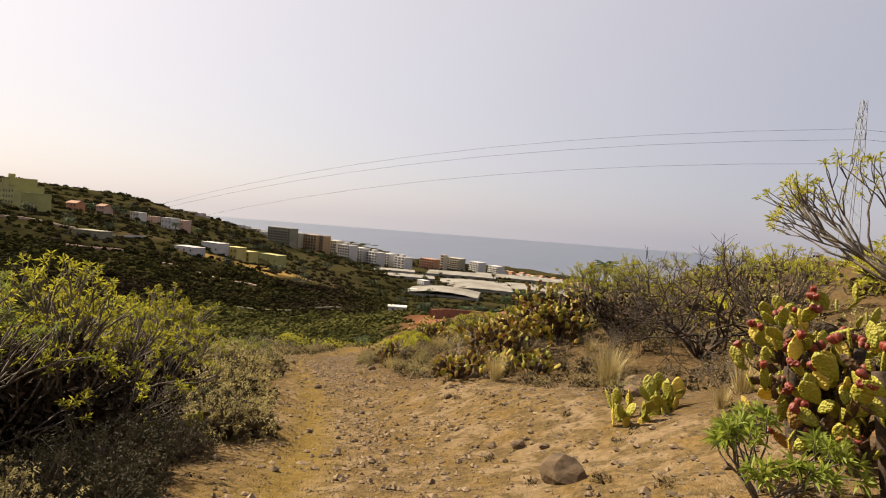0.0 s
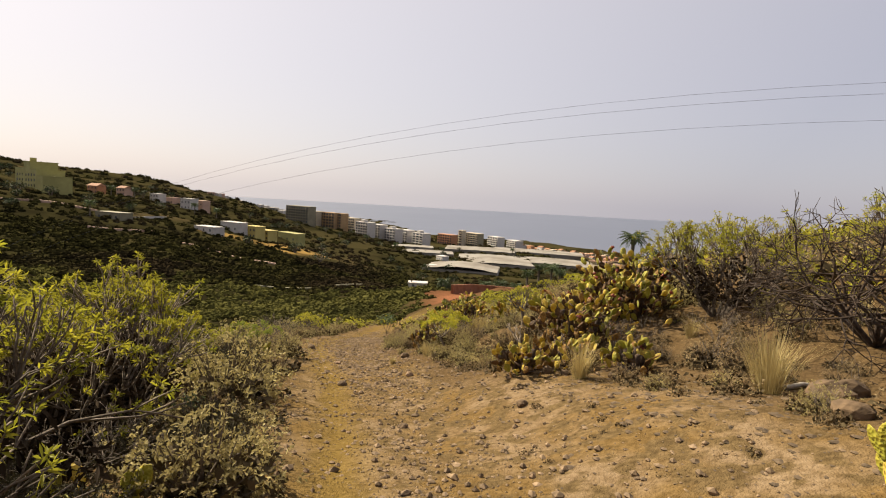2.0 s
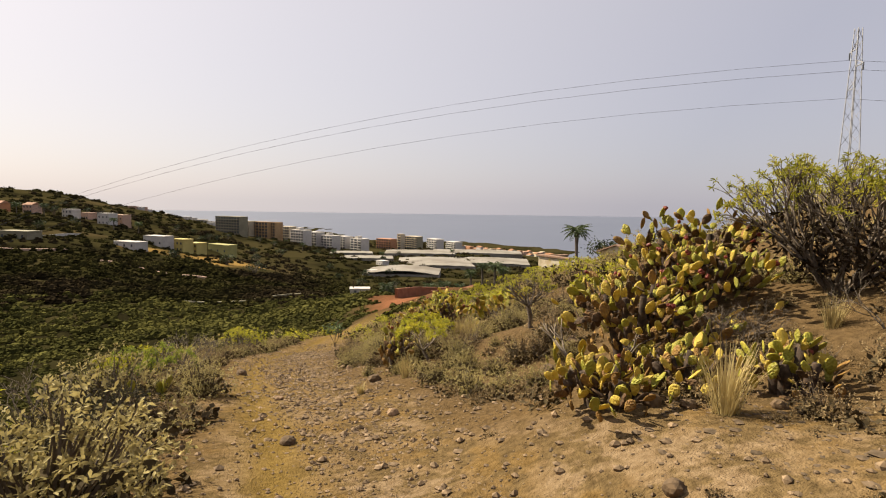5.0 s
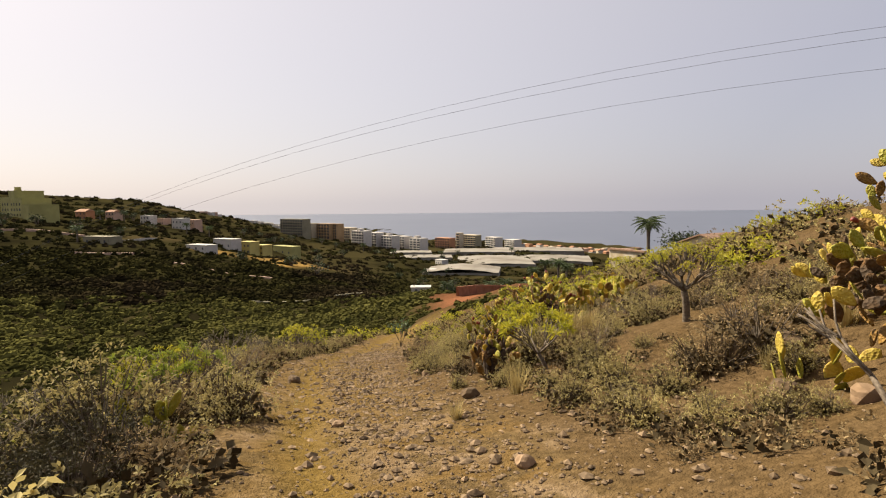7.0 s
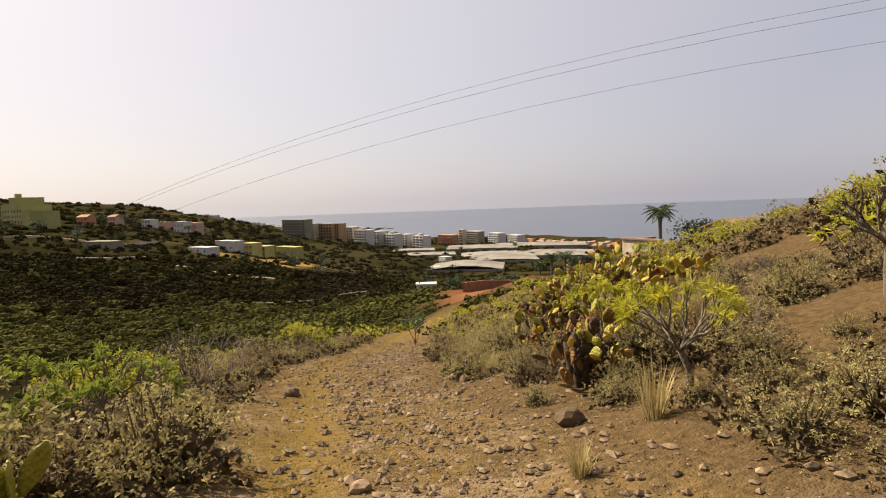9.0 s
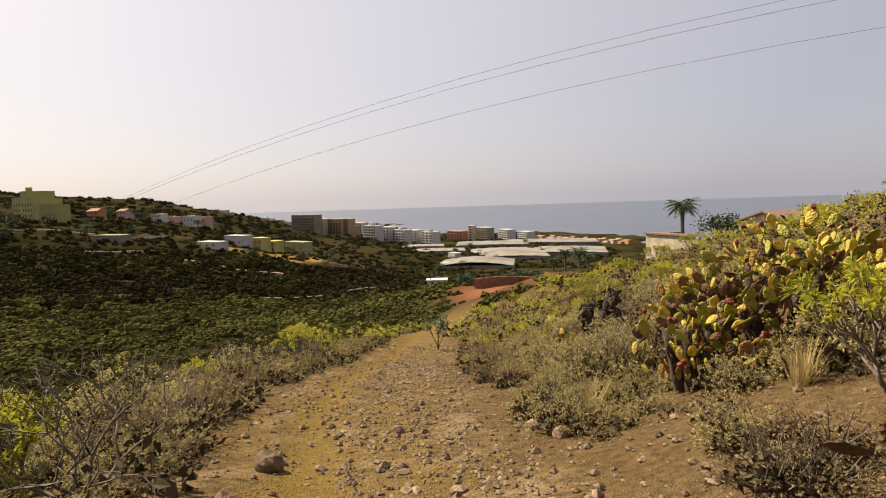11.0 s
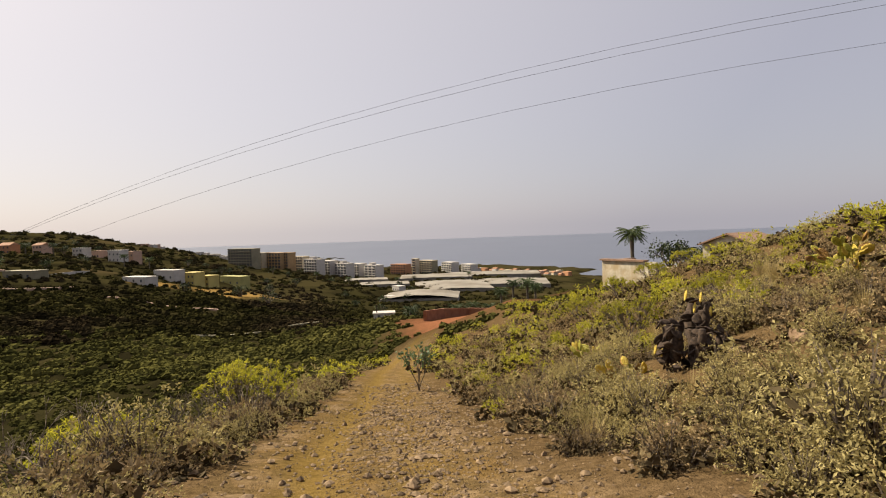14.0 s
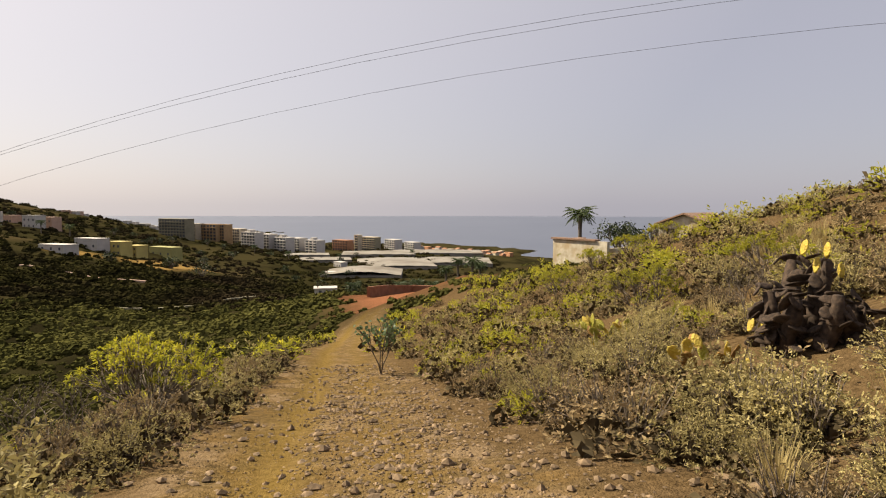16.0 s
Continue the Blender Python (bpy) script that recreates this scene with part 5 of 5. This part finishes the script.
box_part("post", M_DEAD, hut, -1.9, -1.7, 1.0, 1.2, 1.95, 3.9)
facing(hut, -2.4, 134, 0, 0.1)


def palm(label, x, y, trunk, crown, seed, fronds=34):
    rng = random.Random(seed)
    ob = thing("palm_tree", label, "palm", "palms")
    st = Shape()
    st.tube([Vector((0, 0, -0.6)), Vector((0.05, 0, trunk * 0.3)), Vector((0.0, 0.1, trunk * 0.7)), Vector((0, 0.1, trunk))], [0.42, 0.33, 0.32, 0.45], 9)
    st.put("trunk", M_TRUNK, ob)
    fr = Shape()
    for i in range(fronds):
        a = i * 2.4 + rng.uniform(-0.2, 0.2)
        up = 1.15 - 1.6 * (i / fronds) + rng.uniform(-0.1, 0.1)
        p = Vector((0, 0.1, trunk))
        d = Vector((math.cos(a), math.sin(a), up)).normalized()
        n = 7
        step = crown / n * rng.uniform(0.85, 1.1)
        for k in range(n):
            q = p + d * step
            side = d.cross(Vector((0, 0, 1))).normalized()
            wd = crown * 0.16 * math.sin(math.pi * (k + 0.9) / (n + 1.2))
            for sg in (-1, 1):
                for o in (0.0, 0.5):
                    fr.leaf(p + d * step * o, d * 0.6 + side * sg * 0.9 + Vector((0, 0, -0.25)), wd * 1.5, wd * 0.34, rng)
            fr.tube([p, q], [0.03, 0.025], 3)
            p = q
            d = (d + Vector((0, 0, -0.17))).normalized()
    fr.put("crown", M_PALM, ob)
    ob.matrix_basis = Matrix.Translation((x, y, gz(x, y)))
    return ob


def palm_at(label, az, d, trunk, crown, seed):
    x, y = polar(az, d)
    palm(label, x, y, trunk, crown, seed)


palm("tall date palm with a full crown", 35.4, 113.2, 9.6, 3.3, 1)
for i, (az, d, tr, cr) in enumerate([(0.4, 165, 4.5, 3.4), (5.2, 172, 5.2, 3.2), (7.0, 170, 5.6, 3.2), (10.05, 168, 9.0, 3.0), (11.3, 170, 11.0, 2.6), (12.8, 165, 9.6, 3.6), (13.6, 175, 8.8, 3.2), (8.7, 178, 6.5, 2.6)]):
    palm_at("date palm with a dark green crown", az, d, tr, cr, 20 + i)
for i, (az, d) in enumerate([(-33.5, 430), (-31.6, 430), (-26.4, 420), (-24.4, 415), (-35.6, 300), (-9.2, 520), (-6.0, 480), (-1.0, 560), (6.5, 600)]):
    palm_at("distant date palm on the slope", az, d, 7.0, 3.6, 40 + i)


def tree(label, x, y, h, r, seed, leaf=0.5, n=260):
    rng = random.Random(seed)
    ob = thing("tree", label, "tree", "trees")
    st, lf, tips = Shape(), Shape(), []
    for i in range(4):
        a = i * 1.57 + rng.uniform(-0.3, 0.3)
        grow(st, rng, Vector((0, 0, -0.4)), Vector((math.cos(a) * 0.45, math.sin(a) * 0.45, 1)).normalized(), h * 0.32, h * 0.035, 2, tips, 0.7, 0.1)
    for i in range(n):
        p, d = tips[i % len(tips)]
        o = rand_dir(rng) * r * 0.45 * rng.random() ** 0.5
        lf.leaf(p + o, rand_dir(rng), leaf * rng.uniform(0.6, 1.2), leaf * 0.5, rng)
    st.put("trunk", M_STEM, ob)
    lf.put("crown", M_TREE, ob)
    ob.matrix_basis = Matrix.Translation((x, y, gz(x, y)))
    return ob


tree("dark leafy tree beside the palm", 38.5, 104.0, 7.6, 3.4, 3, 0.5, 1300)
tree("rounded green tree behind the ruined house", 35.0, 88.0, 5.0, 2.2, 4, 0.4)
for i in range(46):
    az, d = -42 + 44 * hrng.random(), hrng.uniform(230, 620)
    x, y = polar(az, d)
    tree("dark rounded tree on the far slope", x, y, hrng.uniform(4, 8), hrng.uniform(3, 5), 60 + i, 1.1, 150)

# ---- the two ruined houses on the ridge ----
ruin = thing("ruined_house", "roofless cream stone house with crumbling walls", "house")
M_OLDWALL = material("crumbling_plaster", (0.34, 0.28, 0.18), (0.60, 0.54, 0.42), 1.2, 0.95, 0.5, c3=(0.40, 0.30, 0.17), scale3=0.5)
M_OLDROOF = material("old_roof_tile", (0.16, 0.10, 0.07), (0.32, 0.20, 0.13), 5, 0.95, 0.5, vary=0.2)
box_part("wall", M_OLDWALL, ruin, -4.2, 4.2, 0, 0.5, -3, 3.4)
box_part("wall", M_OLDWALL, ruin, -4.2, -3.7, 0.5, 6, -3, 3.2)
box_part("wall", M_OLDWALL, ruin, 3.7, 4.2, 0.5, 6, -3, 2.6)
box_part("roof_edge", M_OLDROOF, ruin, -4.4, 2.6, -0.25, 0.75, 3.4, 3.62, "row of old orange roof tiles")
box_part("roof_edge", M_OLDROOF, ruin, -4.45, -3.5, 0.75, 6, 3.2, 3.4, "row of old orange roof tiles")
rx, ry = 23.3, 86.0
ruin.matrix_basis = Matrix.Translation((rx, ry, gz(rx, ry) - 0.4)) @ Euler((0, 0, radians(-62))).to_matrix().to_4x4()

gable = thing("ruined_house", "old cream gabled house with a broken tile roof", "house")
W2, D2, H2, P2 = 2.9, 6.5, 2.5, 3.55
front = Shape()
# gable wall with a door and a window opening, built round the openings
for x0, x1, z0, z1 in ((-W2, -1.9, -3, H2), (-1.9, -0.8, 2.0, H2), (-0.8, 1.0, -3, H2), (1.0, 2.1, -3, 0.9), (1.0, 2.1, 2.1, H2), (2.1, W2, -3, H2)):
    box_shape(front, x0, x1, 0, 0.45, z0, z1)
n = len(front.v)
front.v += [(-W2, 0, H2), (W2, 0, H2), (0, 0, P2), (-W2, 0.45, H2), (W2, 0.45, H2), (0, 0.45, P2)]
front.f += [(n, n + 1, n + 2), (n + 5, n + 4, n + 3), (n, n + 2, n + 5, n + 3), (n + 1, n + 4, n + 5, n + 2)]
front.put("wall", M_OLDWALL, gable)
box_part("wall", M_OLDWALL, gable, -W2, -W2 + 0.4, 0.45, D2, -3, H2)
box_part("wall", M_OLDWALL, gable, W2 - 0.4, W2, 0.45, D2, -3, H2)
box_part("wall", M_OLDWALL, gable, -W2, W2, D2, D2 + 0.4, -3, H2)
box_part("door_frame", M_DEAD, gable, -1.98, -1.88, -0.06, 0.2, -0.2, 2.1)
box_part("door_frame", M_DEAD, gable, -0.82, -0.72, -0.06, 0.2, -0.2, 2.1)
box_part("window_frame", M_DEAD, gable, 0.95, 2.15, -0.06, 0.15, 2.05, 2.2)
roof = Shape()
for sg in (-1, 1):
    n = len(roof.v)
    e = W2 + 0.35
    zz = P2 - (P2 - H2) * e / W2
    roof.v += [(0, -0.4, P2 + 0.05), (sg * e, -0.4, zz + 0.05), (sg * e, D2 + 0.5, zz + 0.05), (0, D2 + 0.5, P2 + 0.05), (0, -0.4, P2 + 0.22), (sg * e, -0.4, zz + 0.2), (sg * e, D2 + 0.5, zz + 0.2), (0, D2 + 0.5, P2 + 0.22)]
    roof.f += [(n, n + 1, n + 2, n + 3), (n + 4, n + 7, n + 6, n + 5), (n, n + 4, n + 5, n + 1), (n + 1, n + 5, n + 6, n + 2), (n + 3, n + 2, n + 6, n + 7)]
roof.put("roof", M_OLDROOF, gable, "old brown tile roof")
hx, hy = 23.6, 64.5
gable.matrix_basis = Matrix.Translation((hx, hy, gz(hx, hy) + 0.3)) @ Euler((0, 0, radians(-58))).to_matrix().to_4x4() @ Matrix.Diagonal((0.8, 0.8, 0.8, 1))

# ---- power line ----
PX, PY = 42.6, 55.0
PH = 18.7 - gz(PX, PY)
pylon = thing("electricity_pylon", "slim grey lattice steel electricity pylon", "pylon")
legs = ((-1, -1), (1, -1), (1, 1), (-1, 1))


def half_width(z):
    return 0.75 - 0.53 * z / PH


for sx, sy in legs:
    s = Shape()
    s.tube([Vector((sx * half_width(0), sy * half_width(0), -0.3)), Vector((sx * half_width(PH), sy * half_width(PH), PH))], [0.05, 0.04], 4)
    s.put("leg", M_STEEL, pylon)
for k in range(16):
    z0, z1 = PH * k / 16, PH * (k + 1) / 16
    for i in range(4):
        (ax, ay), (bx, by) = legs[i], legs[(i + 1) % 4]
        if k % 2:
            ax, ay, bx, by = bx, by, ax, ay
        s = Shape()
        s.tube([Vector((ax * half_width(z0), ay * half_width(z0), z0)), Vector((bx * half_width(z1), by * half_width(z1), z1))], [0.02, 0.02], 3)
        s.put("brace", M_STEEL, pylon)
ARMS = ((1, PH - 1.9), (-1, PH - 3.6), (1, PH - 5.6))
LINE = Vector((-0.93, 0.3676, 0))
SIDE = Vector((0.3676, 0.93, 0))
for sg, z in ARMS:
    s = Shape()
    tip = SIDE * sg * 1.7 + Vector((0, 0, z))
    s.tube([Vector((0, 0, z)), tip], [0.06, 0.04], 4)
    s.tube([Vector((0, 0, z + 0.6)), tip], [0.05, 0.03], 4)
    arm = s.put("cross_arm", M_STEEL, pylon)
    s = Shape()
    s.tube([tip, tip - Vector((0, 0, 0.7))], [0.07, 0.07], 6)
    s.put("insulator", M_GLASS, pylon, "dark hanging insulator")
pylon.matrix_basis = Matrix.Translation((PX, PY, gz(PX, PY)))
for sg, z in ARMS:
    start = Vector((PX, PY, gz(PX, PY) + z - 0.7)) + SIDE * sg * 1.7
    for way, end in ((1, 170), (-1, 90)):
        s = Shape()
        pts = [start + LINE * way * d + Vector((0, 0, (-0.022 * d - 0.0012 * d * d) if way > 0 else (-0.12 * d + 0.0009 * d * d))) for d in range(0, end + 1, 10)]
        s.tube(pts, [0.016] * len(pts), 4)
        tagged(mesh_object("power_cable", s.v, s.f, M_WIRE), "thin dark overhead power cable", "cable", "power cables")

# ---- scrub of the valley ----
frng = random.Random(77)
clouds = []
for i in range(6):
    lf = Shape()
    lobes = [(frng.uniform(-0.7, 0.7), frng.uniform(-0.7, 0.7), frng.uniform(0.5, 1.0)) for _ in range(3)]
    for lx, ly, lh in lobes:
        n = len(lf.v)
        for j, (zz, rr) in enumerate(((-0.3, 0.85), (0.45, 0.8), (0.85, 0.45))):
            for k in range(6):
                a = (k + 0.5 * j) * math.pi / 3
                q = frng.uniform(0.72, 1.2)
                lf.v.append((lx + math.cos(a) * rr * lh * q, ly + math.sin(a) * rr * lh * q, zz * lh * frng.uniform(0.8, 1.15)))
        for j in range(2):
            for k in range(6):
                k2 = (k + 1) % 6
                lf.f.append((n + j * 6 + k, n + j * 6 + k2, n + j * 6 + 6 + k2, n + j * 6 + 6 + k))
        lf.f.append((n + 12, n + 13, n + 14, n + 15))
        lf.f.append((n + 12, n + 15, n + 16, n + 17))
    for k in range(16):
        lx, ly, lh = lobes[k % 3]
        d = rand_dir(frng, 0.4)
        d.z = abs(d.z)
        r = frng.uniform(0.85, 1.1)
        lf.leaf(Vector((lx + d.x * lh * 0.85 * r, ly + d.y * lh * 0.85 * r, d.z * lh * 0.95 * r)), rand_dir(frng, 0.5), frng.uniform(0.3, 0.6), 0.3, frng)
    clouds.append((np.array(lf.v), np.array(lf.f)))


def far_scrub(n, azs, ds, smin, smax, name, label, mat, skip=None):
    az = np.array([frng.uniform(*azs) for _ in range(n)])
    dd = np.array([ds[0] * (ds[1] / ds[0]) ** frng.random() for _ in range(n)])
    x, y = -5.2 + dd * np.sin(np.radians(az)), 20.75 + dd * np.cos(np.radians(az))
    z = ground(x, y)
    V, F, c = [], [], 0
    for i in range(n):
        if skip and skip(x[i], y[i], az[i], dd[i]):
            continue
        v, f = clouds[i % 6]
        s = frng.uniform(smin, smax) * (0.7 + dd[i] / 260)
        a = frng.uniform(0, 6.28)
        co, si = math.cos(a) * s, math.sin(a) * s
        V.append(np.stack([v[:, 0] * co - v[:, 1] * si + x[i], v[:, 0] * si + v[:, 1] * co + y[i], v[:, 2] * s * frng.uniform(0.6, 1.0) + z[i] - 0.15], 1))
        F.append(f + c)
        c += len(v)
    return tagged(mesh_object(name, np.concatenate(V).tolist(), np.concatenate(F).tolist(), mat), label, "scrub", kind="stuff")


def in_red(x, y, az, d):
    return ((x - 10) / 18) ** 2 + ((y - 135) / 34) ** 2 < 1 or ((x - 4) / 10) ** 2 + ((y - 96) / 28) ** 2 < 1 or abs(x - float(trail_x(y))) < 2.2 and y < 75


M_FARPALE = material("far_dry_scrub", (0.035, 0.035, 0.011), (0.10, 0.092, 0.026), 0.1, 0.9, 0, vary=0.5, spec=0.0)
far_scrub(3600, (-60, -4), (32, 112), 0.35, 1.2, "slope_scrub", "olive green scrub on the near valley slope", M_FARPALE, in_red)
far_scrub(2400, (-60, 4), (95, 155), 0.45, 1.6, "valley_scrub", "olive green scrub in the bottom of the valley", M_FARPALE, in_red)
# dark band: the slope's own shade is put into the scrub colour
far_scrub(3400, (-60, 4), (145, 275), 0.45, 1.8, "valley_scrub", "dense scrub on the far side of the valley, slope shade in its colour", M_FARBUSH, in_red)
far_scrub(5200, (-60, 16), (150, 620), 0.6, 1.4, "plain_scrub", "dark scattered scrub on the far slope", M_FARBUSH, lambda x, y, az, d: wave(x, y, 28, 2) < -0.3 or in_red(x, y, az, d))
far_scrub(1500, (-50, 30), (36, 160), 0.5, 1.0, "dry_scrub", "dry olive scrub on the slopes", M_FARPALE, in_red)
far_scrub(900, (-45, 12), (500, 1400), 0.9, 1.4, "distant_scrub", "distant trees and scrub on the coastal plain", M_FARBUSH, lambda x, y, az, d: gz(x, y) < -86)
